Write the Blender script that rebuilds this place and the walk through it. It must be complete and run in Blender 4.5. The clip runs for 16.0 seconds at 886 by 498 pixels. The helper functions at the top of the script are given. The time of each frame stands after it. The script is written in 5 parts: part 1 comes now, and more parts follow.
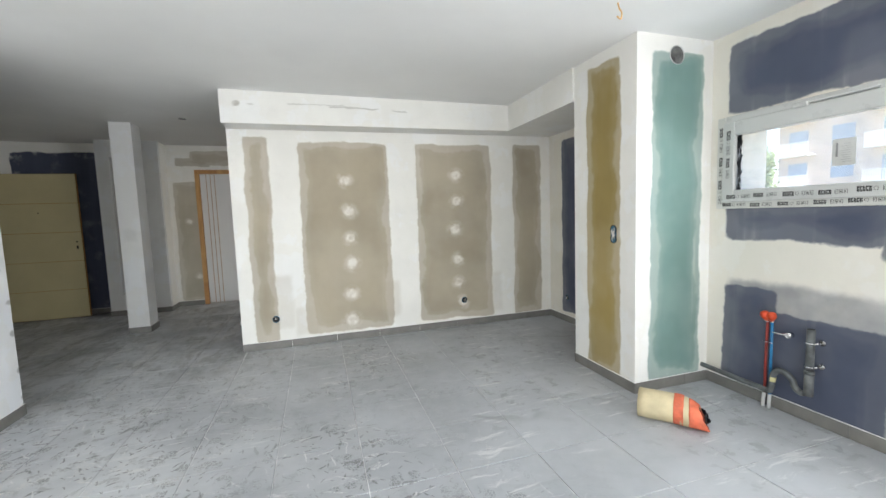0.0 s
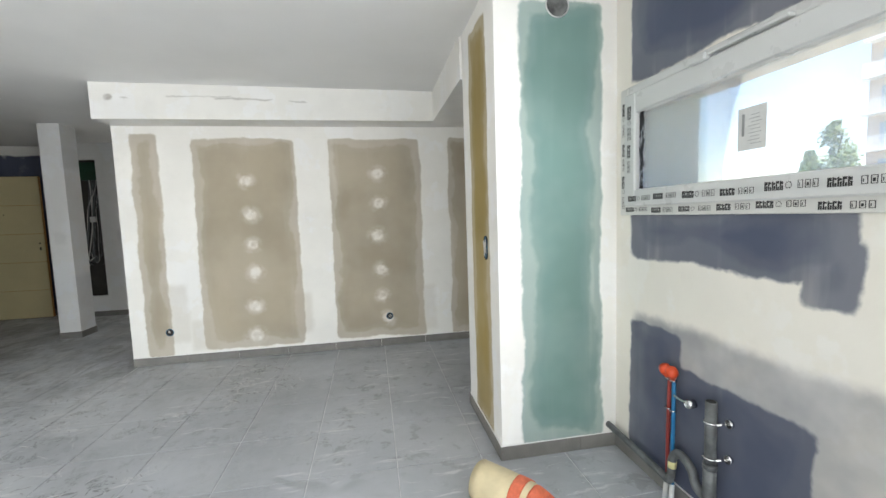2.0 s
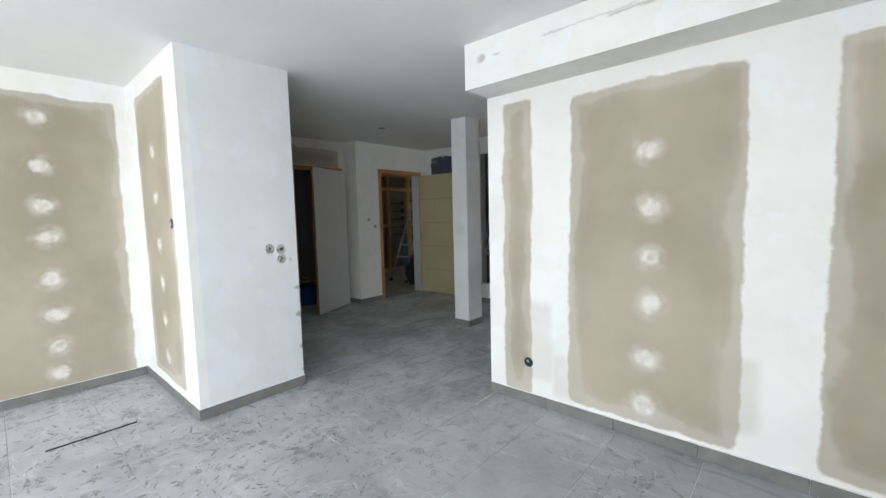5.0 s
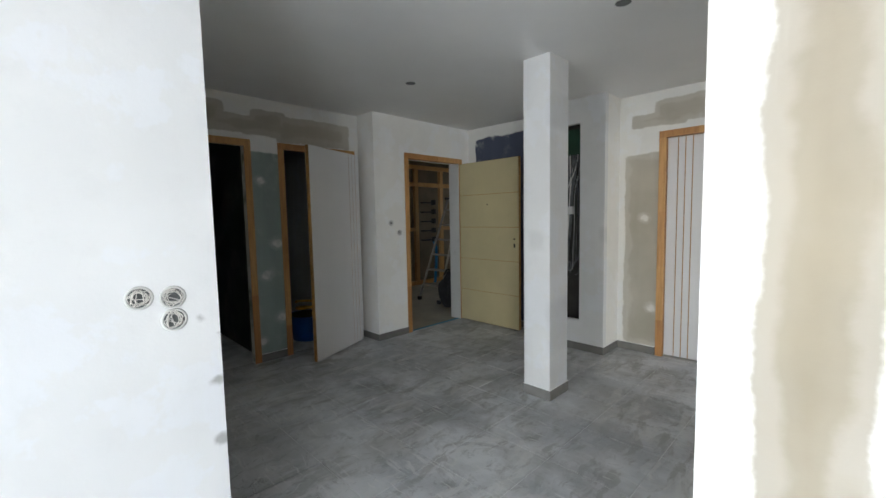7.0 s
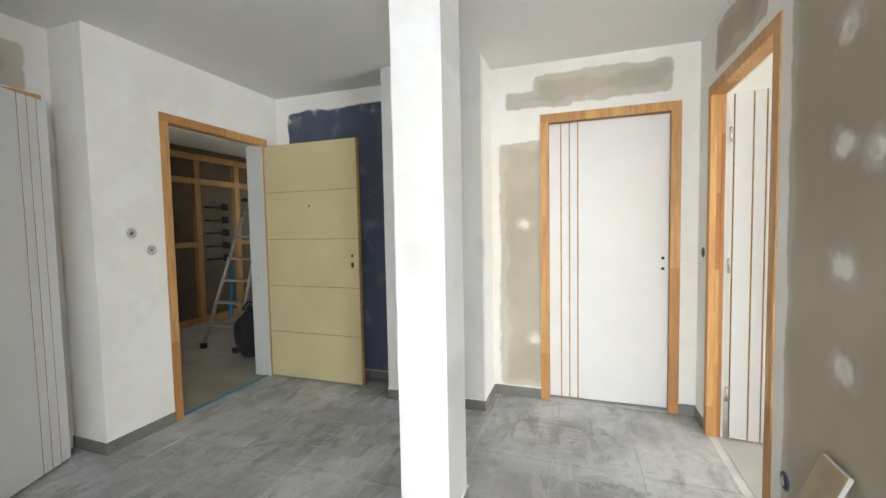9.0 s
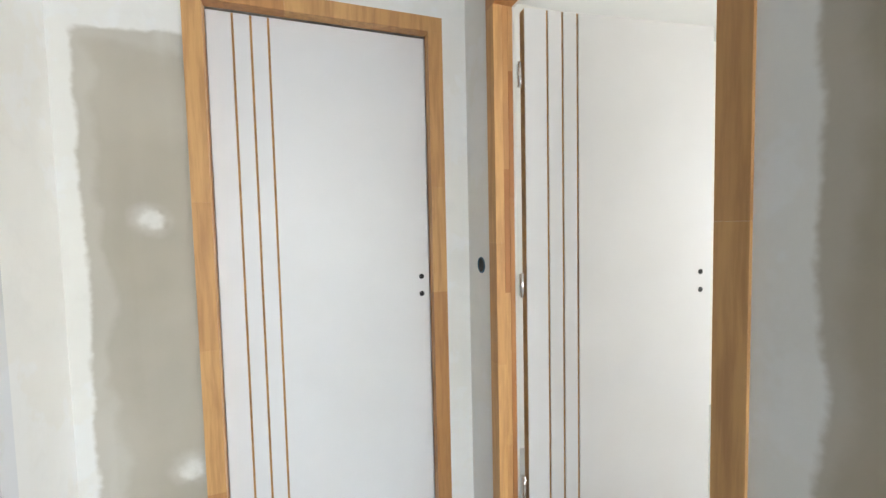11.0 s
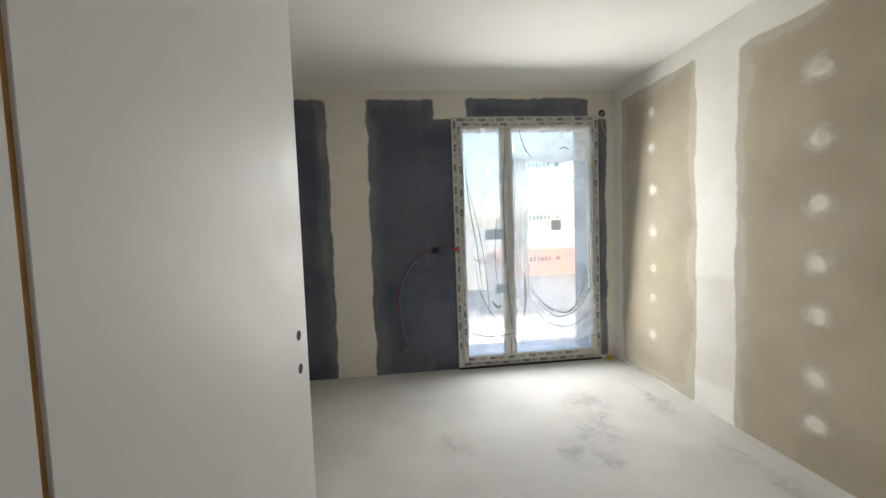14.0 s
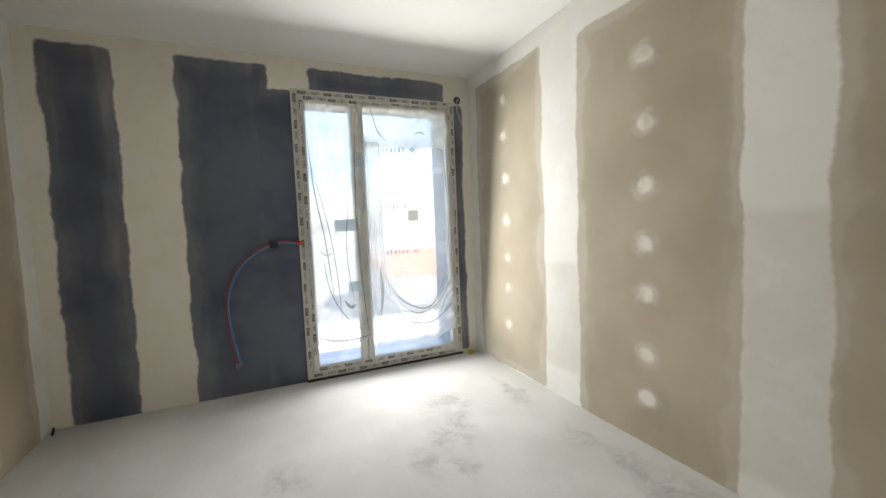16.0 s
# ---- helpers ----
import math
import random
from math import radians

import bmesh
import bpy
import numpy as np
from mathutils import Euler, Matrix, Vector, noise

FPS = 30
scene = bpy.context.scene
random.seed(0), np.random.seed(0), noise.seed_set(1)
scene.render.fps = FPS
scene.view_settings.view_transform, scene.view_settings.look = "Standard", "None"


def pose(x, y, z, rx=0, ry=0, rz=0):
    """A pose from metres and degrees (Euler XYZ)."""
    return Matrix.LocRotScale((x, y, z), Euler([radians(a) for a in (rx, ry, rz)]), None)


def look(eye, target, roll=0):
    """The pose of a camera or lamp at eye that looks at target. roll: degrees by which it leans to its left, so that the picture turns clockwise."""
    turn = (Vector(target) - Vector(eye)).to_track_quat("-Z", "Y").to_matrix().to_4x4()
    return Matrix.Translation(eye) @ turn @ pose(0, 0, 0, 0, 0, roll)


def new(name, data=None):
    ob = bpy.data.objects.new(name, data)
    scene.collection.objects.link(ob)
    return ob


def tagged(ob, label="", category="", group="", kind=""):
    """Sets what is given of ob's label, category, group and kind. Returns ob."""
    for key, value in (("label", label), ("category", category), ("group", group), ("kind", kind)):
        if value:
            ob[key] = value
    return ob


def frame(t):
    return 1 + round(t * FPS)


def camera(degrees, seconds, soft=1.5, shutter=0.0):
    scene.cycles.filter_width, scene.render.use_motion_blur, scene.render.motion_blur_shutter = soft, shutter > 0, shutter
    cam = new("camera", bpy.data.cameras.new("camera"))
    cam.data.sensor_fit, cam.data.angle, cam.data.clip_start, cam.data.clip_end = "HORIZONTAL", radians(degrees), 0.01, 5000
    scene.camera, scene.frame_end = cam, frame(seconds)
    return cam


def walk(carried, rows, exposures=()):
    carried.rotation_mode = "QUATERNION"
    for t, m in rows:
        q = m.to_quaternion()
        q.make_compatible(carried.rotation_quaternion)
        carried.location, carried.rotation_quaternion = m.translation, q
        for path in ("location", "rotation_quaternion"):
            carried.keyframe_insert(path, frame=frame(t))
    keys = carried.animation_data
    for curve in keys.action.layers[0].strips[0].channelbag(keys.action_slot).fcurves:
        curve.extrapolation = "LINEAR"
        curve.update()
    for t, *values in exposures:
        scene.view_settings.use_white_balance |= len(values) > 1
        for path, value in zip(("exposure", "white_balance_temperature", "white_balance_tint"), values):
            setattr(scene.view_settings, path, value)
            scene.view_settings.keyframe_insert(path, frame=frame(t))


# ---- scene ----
cam = camera(95.3, 16.0)
PATH = [
    (0, (-0.025, 0.047, 1.322), (0.561, 1.951, 1.146), -2.0),
    (0.5, (0.418, 0.096, 1.347), (0.943, 2.018, 1.165), -2.2),
    (1, (0.862, 0.1, 1.323), (1.366, 2.029, 1.154), -2.0),
    (1.5, (1.18, 0.192, 1.304), (1.642, 2.131, 1.137), -2.0),
    (2, (1.424, 0.322, 1.317), (1.767, 2.286, 1.149), -1.9),
    (2.5, (1.611, 0.457, 1.32), (1.662, 2.449, 1.159), -1.9),
    (3, (1.637, 0.69, 1.325), (1.316, 2.657, 1.159), -2.1),
    (3.5, (1.568, 0.948, 1.338), (0.941, 2.84, 1.167), -2.0),
    (4, (1.467, 1.321, 1.355), (0.516, 3.072, 1.185), -2.0),
    (4.5, (1.241, 1.629, 1.362), (0.014, 3.199, 1.19), -2.0),
    (6.8, (-0.372, 3.052, 1.369), (-1.788, 4.455, 1.207), -1.0),
    (7, (-0.521, 3.151, 1.377), (-1.94, 4.551, 1.219), -1.1),
    (7.5, (-0.815, 3.396, 1.321), (-2.227, 4.807, 1.197), -1.1),
    (8, (-1.124, 3.646, 1.324), (-2.454, 5.135, 1.203), -1.1),
    (8.5, (-1.356, 3.87, 1.339), (-2.447, 5.541, 1.214), -1.2),
    (9, (-1.52, 4.195, 1.322), (-2.172, 6.082, 1.213), -1.1),
    (9.2, (-1.554, 4.329, 1.331), (-2.076, 6.256, 1.215), -1.2),
    (11.3, (-1.423, 5.917, 1.276), (-0.559, 7.718, 1.175), -1.5),
    (11.5, (-1.36, 6.057, 1.273), (-0.365, 7.789, 1.175), -1.7),
    (12, (-1.225, 6.372, 1.275), (0.099, 7.867, 1.168), -1.8),
    (12.5, (-1.09, 6.555, 1.276), (0.586, 7.641, 1.166), -1.9),
    (13, (-0.94, 6.636, 1.282), (0.953, 7.275, 1.179), -2.1),
    (13.5, (-0.859, 6.672, 1.297), (1.129, 6.864, 1.18), -2.1),
    (14, (-0.823, 6.69, 1.308), (1.16, 6.454, 1.187), -2.1),
    (14.5, (-0.803, 6.7, 1.306), (1.139, 6.24, 1.182), -2.2),
    (15, (-0.758, 6.639, 1.271), (1.133, 6.003, 1.147), -2.1),
    (15.5, (-0.651, 6.531, 1.233), (1.184, 5.747, 1.105), -2.3),
    (16, (-0.538, 6.428, 1.201), (1.281, 5.608, 1.067), -2.3),
]
EXPOSURES = [(0.0, 1.72, 6480, 10), (2.5, 1.65, 6500, 10), (3.5, 1.75, 6300, 10), (4.5, 1.85, 6200, 10), (6.8, 2.25, 6250, 10), (7.5, 2.92, 6450, 10), (8.0, 3.62, 6700, 10), (8.5, 3.7, 6700, 10),
             (9.0, 3.45, 6550, 10), (11.3, 3.1, 6150, 10), (12.0, 2.78, 6400, 10), (12.5, 2.6, 6600, 10), (13.0, 2.05, 6650, 10), (14.0, 1.85, 6500, 10), (16.0, 2.05, 6500, 10)]
walk(cam, [(t, look(eye, target, roll)) for t, eye, target, roll in PATH], EXPOSURES)

# ---- light ----
world = bpy.data.worlds.new("world")
scene.world = world
world.use_nodes = True
wn = world.node_tree
sky = wn.nodes.new("ShaderNodeTexSky")
sky.sky_type, sky.sun_disc = "NISHITA", False
sky.sun_elevation, sky.sun_rotation = radians(50), radians(190)
wn.links.new(sky.outputs[0], wn.nodes["Background"].inputs[0])
wn.nodes["Background"].inputs[1].default_value = 0.15

sun_data = bpy.data.lights.new("sun", "SUN")
sun_data.energy, sun_data.angle, sun_data.color = 5.0, radians(0.5), (1, .96, .9)
sun = new("sun", sun_data)
sun.matrix_world = look((-1.3, -7.4, 8.9), (0, 0, 0))


def window_fill_light(eye, target, w, h, watts, color=(1, 1, 1)):
    data = bpy.data.lights.new("window_fill_light", "AREA")
    data.shape, data.size, data.size_y, data.energy, data.color = "RECTANGLE", w, h, watts, color
    ob = new("window_fill_light", data)
    ob.matrix_world = look(eye, target)
    return ob


window_fill_light((-1.6, -2.18, 1.1), (-1.6, 0, 1.1), 3.3, 2.1, 25, (.93, .96, 1))
# lamp in an unseen opening, added to bring more light to the hall
window_fill_light((2.70, -0.9, 1.1), (0, -0.9, 1.1), 1.6, 2.1, 40, (.93, .96, 1))
window_fill_light((2.43, 5.48, 1.15), (0, 5.48, .78), 1.2, 1.85, 9.3, (.985, .975, .92))
window_fill_light((2.68, 1.6, 1.6), (0, 1.6, 1.5), 0.95, 0.34, 1.6, (.93, .97, 1))
# warm lamp at an unseen opening, added to brighten the landing
window_fill_light((-5.6, 10.47, 1.5), (-5.6, 0, 1.3), 1.2, 1.2, .36, (1, .87, .68))


# ---- materials ----
class Nodes:
    """A few shorthands for one material's node tree."""

    def __init__(self, name, rough=0.8, metal=0.0):
        self.m = bpy.data.materials.new(name)
        self.m.use_nodes = True
        self.t = self.m.node_tree
        self.b = self.t.nodes["Principled BSDF"]
        self.b.inputs["Roughness"].default_value = rough
        self.b.inputs["Metallic"].default_value = metal
        self.pos = self.add("ShaderNodeNewGeometry").outputs["Position"]

    def add(self, kind, **props):
        n = self.t.nodes.new(kind)
        for k, v in props.items():
            setattr(n, k, v)
        return n

    def put(self, socket, value):
        if isinstance(value, bpy.types.NodeSocket):
            self.t.links.new(value, socket)
        elif isinstance(value, (tuple, list)) and len(value) == 3 and socket.type == "RGBA":
            socket.default_value = (*value, 1)
        else:
            socket.default_value = value

    def math(self, op, a, b=0.0, c=0.0):
        n = self.add("ShaderNodeMath", operation=op)
        for s, v in zip(n.inputs, (a, b, c)):
            self.put(s, v)
        return n.outputs[0]

    def vec(self, op, a, b=(0, 0, 0)):
        n = self.add("ShaderNodeVectorMath", operation=op)
        self.put(n.inputs[0], a)
        self.put(n.inputs[1], b)
        return n.outputs["Value" if op in ("LENGTH", "DISTANCE") else "Vector"]

    def noise(self, scale, detail=3.0, vector=None, rough=0.55, color=False):
        n = self.add("ShaderNodeTexNoise")
        n.inputs["Scale"].default_value, n.inputs["Detail"].default_value, n.inputs["Roughness"].default_value = scale, detail, rough
        self.put(n.inputs["Vector"], vector or self.pos)
        return n.outputs["Color" if color else "Fac"]

    def ramp(self, x, lo, hi, a=0.0, b=1.0):
        n = self.add("ShaderNodeMapRange", interpolation_type="SMOOTHSTEP")
        for s, v in zip(n.inputs, (x, lo, hi, a, b)):
            self.put(s, v)
        return n.outputs[0]

    def mix(self, f, a, b):
        n = self.add("ShaderNodeMix", data_type="RGBA")
        self.put(n.inputs[0], f)
        self.put(n.inputs[6], a)
        self.put(n.inputs[7], b)
        return n.outputs[2]

    def color(self, c):
        self.put(self.b.inputs["Base Color"], c)
        return self

    def rough(self, r):
        self.put(self.b.inputs["Roughness"], r)
        return self

    def bump(self, h, strength=0.2, dist=0.005):
        n = self.add("ShaderNodeBump")
        n.inputs["Strength"].default_value, n.inputs["Distance"].default_value = strength, dist
        self.put(n.inputs["Height"], h)
        self.t.links.new(n.outputs[0], self.b.inputs["Normal"])
        return self


def plain(name, color, rough=0.6, metal=0.0, vary=0.12, scale=8.0, bump=0.1):
    """A painted, moulded or metal surface with light wear."""
    n = Nodes(name, rough, metal)
    f = n.noise(scale, 5)
    n.color(n.mix(n.ramp(f, .3, .7), tuple(c * (1 - vary) for c in color), tuple(min(1, c * (1 + vary)) for c in color)))
    n.rough(n.ramp(n.noise(scale * 3, 3), .2, .8, max(0, rough - .08), min(1, rough + .08)))
    if bump:
        n.bump(n.noise(scale * 20, 2), bump, .001)
    return n.m


SKIM = (.83, .815, .77)
BEIGE = (.38, .33, .247)
BLUE = (.076, .089, .134)
GREEN = (.165, .27, .245)
OLIVE = (.33, .245, .085)


def board(name, axis, color=BEIGE, patches=(), spots=(), skim=SKIM, soft=.009, veil=(), extra=(), thin=.3):
    """Plasterboard with joints and screws filled in white: the patches (u0, u1, z0, z1) are bare board, the spots (u, z, r)
    are filled screws, the veils are thinly skimmed board. u runs along the wall."""
    n = Nodes(name, .85)
    sep = n.add("ShaderNodeSeparateXYZ")
    n.put(sep.inputs[0], n.pos)
    com = n.add("ShaderNodeCombineXYZ")
    n.put(com.inputs[0], sep.outputs["Y" if axis == "x" else "X"])
    n.put(com.inputs[1], sep.outputs["Z"])
    uv = com.outputs[0]
    w1 = n.vec("SUBTRACT", n.noise(2.6, 2, color=True), (.5, .5, .5))
    w2 = n.vec("SUBTRACT", n.noise(13, 3, color=True), (.5, .5, .5))
    s1 = n.add("ShaderNodeVectorMath", operation="SCALE")
    n.put(s1.inputs[0], w1)
    s1.inputs["Scale"].default_value = .075
    s2 = n.add("ShaderNodeVectorMath", operation="SCALE")
    n.put(s2.inputs[0], w2)
    s2.inputs["Scale"].default_value = .028
    flat = n.add("ShaderNodeVectorMath", operation="MULTIPLY")
    s3 = n.add("ShaderNodeVectorMath", operation="SCALE")
    n.put(s3.inputs[0], n.vec("SUBTRACT", n.noise(42, 3, color=True), (.5, .5, .5)))
    s3.inputs["Scale"].default_value = .014
    n.put(flat.inputs[0], n.vec("ADD", s3.outputs[0], n.vec("ADD", s1.outputs[0], s2.outputs[0])))
    flat.inputs[1].default_value = (1, 1, 0)
    p = n.vec("ADD", uv, flat.outputs[0])

    def rects(boxes):
        best = None
        for u0, u1, z0, z1 in boxes:
            q = n.vec("ABSOLUTE", n.vec("SUBTRACT", p, ((u0 + u1) / 2, (z0 + z1) / 2, 0)))
            q = n.vec("SUBTRACT", q, ((u1 - u0) / 2, (z1 - z0) / 2, 0))
            s = n.add("ShaderNodeSeparateXYZ")
            n.put(s.inputs[0], q)
            d = n.math("SMOOTH_MAX", s.outputs[0], s.outputs[1], .06)
            best = d if best is None else n.math("MINIMUM", best, d)
        return best

    streak = n.add("ShaderNodeMapping")
    streak.inputs["Scale"].default_value = (9, 9, .8)
    n.put(streak.inputs[0], n.pos)
    brush = n.noise(1.0, 4, streak.outputs[0])
    cloud = n.noise(1.7, 4)
    white = n.mix(n.ramp(cloud, .3, .75), tuple(c * .95 for c in skim), tuple(min(c * 1.03, .9) for c in skim))
    # a whiter second coat, laid on in strokes
    coat = n.math("MULTIPLY", n.ramp(n.noise(2.6, 5, rough=.62), .52, .56, 0, .42), n.ramp(brush, .3, .55, .5, 1))
    white = n.mix(coat, white, tuple(min(c * f, .88) for c, f in zip(skim, (1.03, 1.06, 1.13))))
    white = n.mix(n.ramp(n.noise(7, 6, rough=.7), .5, .72, 0, .22), white, tuple(c * .84 for c in skim))
    out = white
    tone = n.mix(n.math("ADD", n.math("MULTIPLY", n.ramp(n.noise(1.1, 4), .3, .7), .88), n.math("MULTIPLY", brush, .12)), tuple(c * .88 for c in color), tuple(c * 1.16 for c in color))
    if veil:
        d = rects(veil)
        k = n.math("MULTIPLY", n.ramp(d, .03, -.03), n.ramp(n.noise(2.4, 4), .3, .7, thin * .55, thin))
        out = n.mix(k, out, tone)
    if patches:
        d = rects(patches)
        k = n.ramp(d, .02 + soft, .02 - soft)
        # the joint's last coat feathers over the board in lobes: thin there, bare further in
        lobes = n.math("ADD", n.math("MULTIPLY", n.math("SUBTRACT", n.noise(2.3, 2), .5), .2), n.math("MULTIPLY", n.math("SUBTRACT", n.noise(6, 2), .5), .07))
        d2 = n.math("ADD", d, n.math("ADD", lobes, .035))
        bare = n.ramp(d2, .02, -.018, .94 if sum(color) < .5 else .8, 1)
        bare = n.math("MULTIPLY", bare, n.ramp(n.math("ADD", d2, .05), .03, -.02, .96, 1))
        wisp = n.math("MULTIPLY", n.ramp(brush, .55, .8), n.ramp(d, .0, -.1, .18, .03))
        out = n.mix(n.math("MULTIPLY", k, n.math("SUBTRACT", bare, wisp)), out, tone)
        out = n.mix(n.math("MULTIPLY", n.ramp(n.noise(2.1, 3), .42, .62, 0, .05), k), out, white)
    for other, boxes in extra:
        d = rects(boxes)
        hue = n.mix(n.ramp(brush, .3, .7), tuple(c * .92 for c in other), tuple(c * 1.1 for c in other))
        fade = n.math("MULTIPLY", n.ramp(n.noise(6, 4), .52, .75), n.ramp(d, 0, -.12, .7, .12))
        out = n.mix(n.math("MULTIPLY", n.ramp(d, soft, -soft), n.math("SUBTRACT", 1.0, fade)), out, hue)
    if spots:
        best = None
        for u, z, r in spots:
            q = n.vec("MULTIPLY", n.vec("SUBTRACT", p, (u, z, 0)), (1 / r, 1 / (r * .9), 0))
            dd = n.vec("LENGTH", q)
            best = dd if best is None else n.math("MINIMUM", best, dd)
        k = n.math("MULTIPLY", n.ramp(best, 1.2, .6, 0, .74), n.ramp(n.noise(16, 5), .3, .62, .35, 1))
        out = n.mix(n.math("MULTIPLY", n.ramp(best, 2.1, 1.0, 0, .3), n.ramp(n.noise(9, 3), .35, .65)), out, white)
        out = n.mix(k, out, tuple(min(c * 1.02, .85) for c in skim))
    n.color(out)
    n.bump(n.math("ADD", n.noise(60, 3), n.math("MULTIPLY", n.noise(5, 3), 2.0)), .12, .004)
    return n.m


def tile_floor():
    n = Nodes("dusty_tile", .5)
    info = n.add("ShaderNodeObjectInfo").outputs["Random"]
    base = n.mix(n.ramp(n.noise(14, 6), .3, .7), (.24, .25, .262), (.28, .292, .305))
    base = n.mix(n.math("MULTIPLY", info, .3), base, (.35, .35, .35))
    sep = n.add("ShaderNodeSeparateXYZ")
    n.put(sep.inputs[0], n.pos)
    hall = n.math("MULTIPLY", n.ramp(sep.outputs["Y"], 2.9, 4.6), n.ramp(sep.outputs["X"], .6, -1.2))
    # a film of plaster dust, walked off in places
    film = n.ramp(n.noise(1.1, 5), .25, .75, .35, .9)
    out = n.mix(film, base, (.505, .525, .55))
    # dust patches, paler towards the west, with missing light put into their colour
    west = n.math("MAXIMUM", hall, n.ramp(sep.outputs["X"], .3, -1.2, 0, .7))
    dust_and_lift = n.math("MULTIPLY", n.ramp(n.noise(1.5, 5, rough=.6), .38, .6), west)
    out = n.mix(n.math("MULTIPLY", dust_and_lift, .8), out, (.67, .685, .695))
    warp = n.vec("ADD", n.pos, n.vec("MULTIPLY", n.noise(3, 3, color=True), (.15, .15, 0)))
    scuff = n.noise(9, 7, warp, .66)
    k = n.math("MULTIPLY", n.ramp(scuff, .55, .62), n.math("ADD", n.ramp(n.noise(.9, 2), .42, .62, 0, .45), n.math("MULTIPLY", hall, .04)))
    out = n.mix(k, out, (.22, .22, .216))
    # shoe soles: a forefoot and a heel with a blocky tread
    flat = n.vec("MULTIPLY", n.pos, (1, 1, 0))
    trod = n.math("MAXIMUM", n.ramp(n.noise(.75, 2), .44, .58), n.math("MULTIPLY", hall, .35))
    trod = n.math("MAXIMUM", trod, n.math("MULTIPLY", n.ramp(sep.outputs["X"], -.1, -.9), n.ramp(sep.outputs["Y"], .2, 1.3)))
    swept = n.math("MULTIPLY", n.ramp(sep.outputs["X"], .7, 1.7, 1, .08), n.math("SUBTRACT", 1.0, n.math("MULTIPLY", hall, .75)))
    for scale, turn, keep, dark, light in ((3.3, 1.0, .66, (.16, .16, .157), (.60, .60, .59)), (4.4, 2.3, .68, (.19, .19, .186), (.62, .62, .61)), (5.6, 4.1, .74, (.15, .15, .147), (.64, .64, .63))):
        vor = n.add("ShaderNodeTexVoronoi")
        vor.inputs["Scale"].default_value = scale
        place = n.vec("ADD", flat, (turn * 3.7, turn * 1.9, 0))
        n.put(vor.inputs["Vector"], place)
        csep = n.add("ShaderNodeSeparateColor")
        n.put(csep.inputs[0], vor.outputs["Color"])
        rot = n.add("ShaderNodeVectorRotate", rotation_type="Z_AXIS")
        n.put(rot.inputs["Vector"], n.vec("SUBTRACT", place, vor.outputs["Position"]))
        n.put(rot.inputs["Angle"], n.math("MULTIPLY", csep.outputs[0], 6.28))
        toe = n.vec("LENGTH", n.vec("MULTIPLY", n.vec("SUBTRACT", rot.outputs[0], (0, .05, 0)), (1 / .046, 1 / .075, 0)))
        heel = n.vec("LENGTH", n.vec("MULTIPLY", n.vec("ADD", rot.outputs[0], (0, .075, 0)), (1 / .034, 1 / .04, 0)))
        tread = n.add("ShaderNodeTexVoronoi", feature="DISTANCE_TO_EDGE")
        tread.inputs["Scale"].default_value = 58
        n.put(tread.inputs["Vector"], n.vec("MULTIPLY", rot.outputs[0], (.7, 1.3, 0)))
        pr = n.math("MULTIPLY", n.ramp(n.math("MINIMUM", toe, heel), 1.04, .94), n.ramp(tread.outputs[0], .06, .12))
        pr = n.math("MULTIPLY", pr, n.ramp(csep.outputs[1], keep, keep + .02))
        pr = n.math("MULTIPLY", pr, n.ramp(n.noise(13, 4), .38, .58, 0, .72))
        pr = n.math("MULTIPLY", n.math("MULTIPLY", pr, swept), n.math("ADD", .18, n.math("MULTIPLY", trod, .82)))
        out = n.mix(pr, out, n.mix(n.ramp(csep.outputs[2], .6, .64), dark, light))
    # heel scuffs
    for scale, w, l, cut, tone in ((5.3, .010, .055, .45, (.17, .17, .167)), (9.1, .006, .03, .3, (.17, .17, .166)), (13, .004, .02, .4, (.2, .2, .196)), (7.3, .0045, .06, .45, (.68, .68, .67))):
        v2 = n.add("ShaderNodeTexVoronoi")
        v2.inputs["Scale"].default_value = scale
        n.put(v2.inputs["Vector"], n.vec("MULTIPLY", warp, (1, 1, 0)))
        c2 = n.add("ShaderNodeSeparateColor")
        n.put(c2.inputs[0], v2.outputs["Color"])
        r2 = n.add("ShaderNodeVectorRotate", rotation_type="Z_AXIS")
        n.put(r2.inputs["Vector"], n.vec("SUBTRACT", n.vec("MULTIPLY", warp, (1, 1, 0)), v2.outputs["Position"]))
        n.put(r2.inputs["Angle"], n.math("MULTIPLY", c2.outputs[0], 6.28))
        e2 = n.vec("LENGTH", n.vec("MULTIPLY", r2.outputs[0], (1 / w, 1 / l, 0)))
        k2 = n.math("MULTIPLY", n.math("MULTIPLY", n.ramp(e2, 1.05, .75, 0, .75), n.ramp(n.noise(45, 3), .4, .5)), n.ramp(c2.outputs[1], cut, cut + .04))
        k2 = n.math("MULTIPLY", n.math("MULTIPLY", k2, swept), n.math("ADD", .1, n.math("MULTIPLY", trod, .9)))
        out = n.mix(k2, out, tone)
    # white plaster traces
    drop = n.ramp(n.noise(24, 4, warp), .66, .74, 0, .8)
    out = n.mix(n.math("MULTIPLY", drop, n.ramp(n.noise(1.6, 3), .45, .65)), out, (.68, .68, .67))
    # dust swept into pale streaks, thickest where plaster was spilt
    spill = None
    for x, y, r in ((2.15, 1.2, .4), (-.1, 1.5, .2), (.45, 3.75, .35), (-1.75, 1.6, .35), (-1.3, 3.3, .3), (1.7, .75, .25)):
        e = n.ramp(n.vec("LENGTH", n.vec("MULTIPLY", n.vec("SUBTRACT", n.pos, (x, y, 0)), (1 / r, 1 / r, 0))), 1.1, .5)
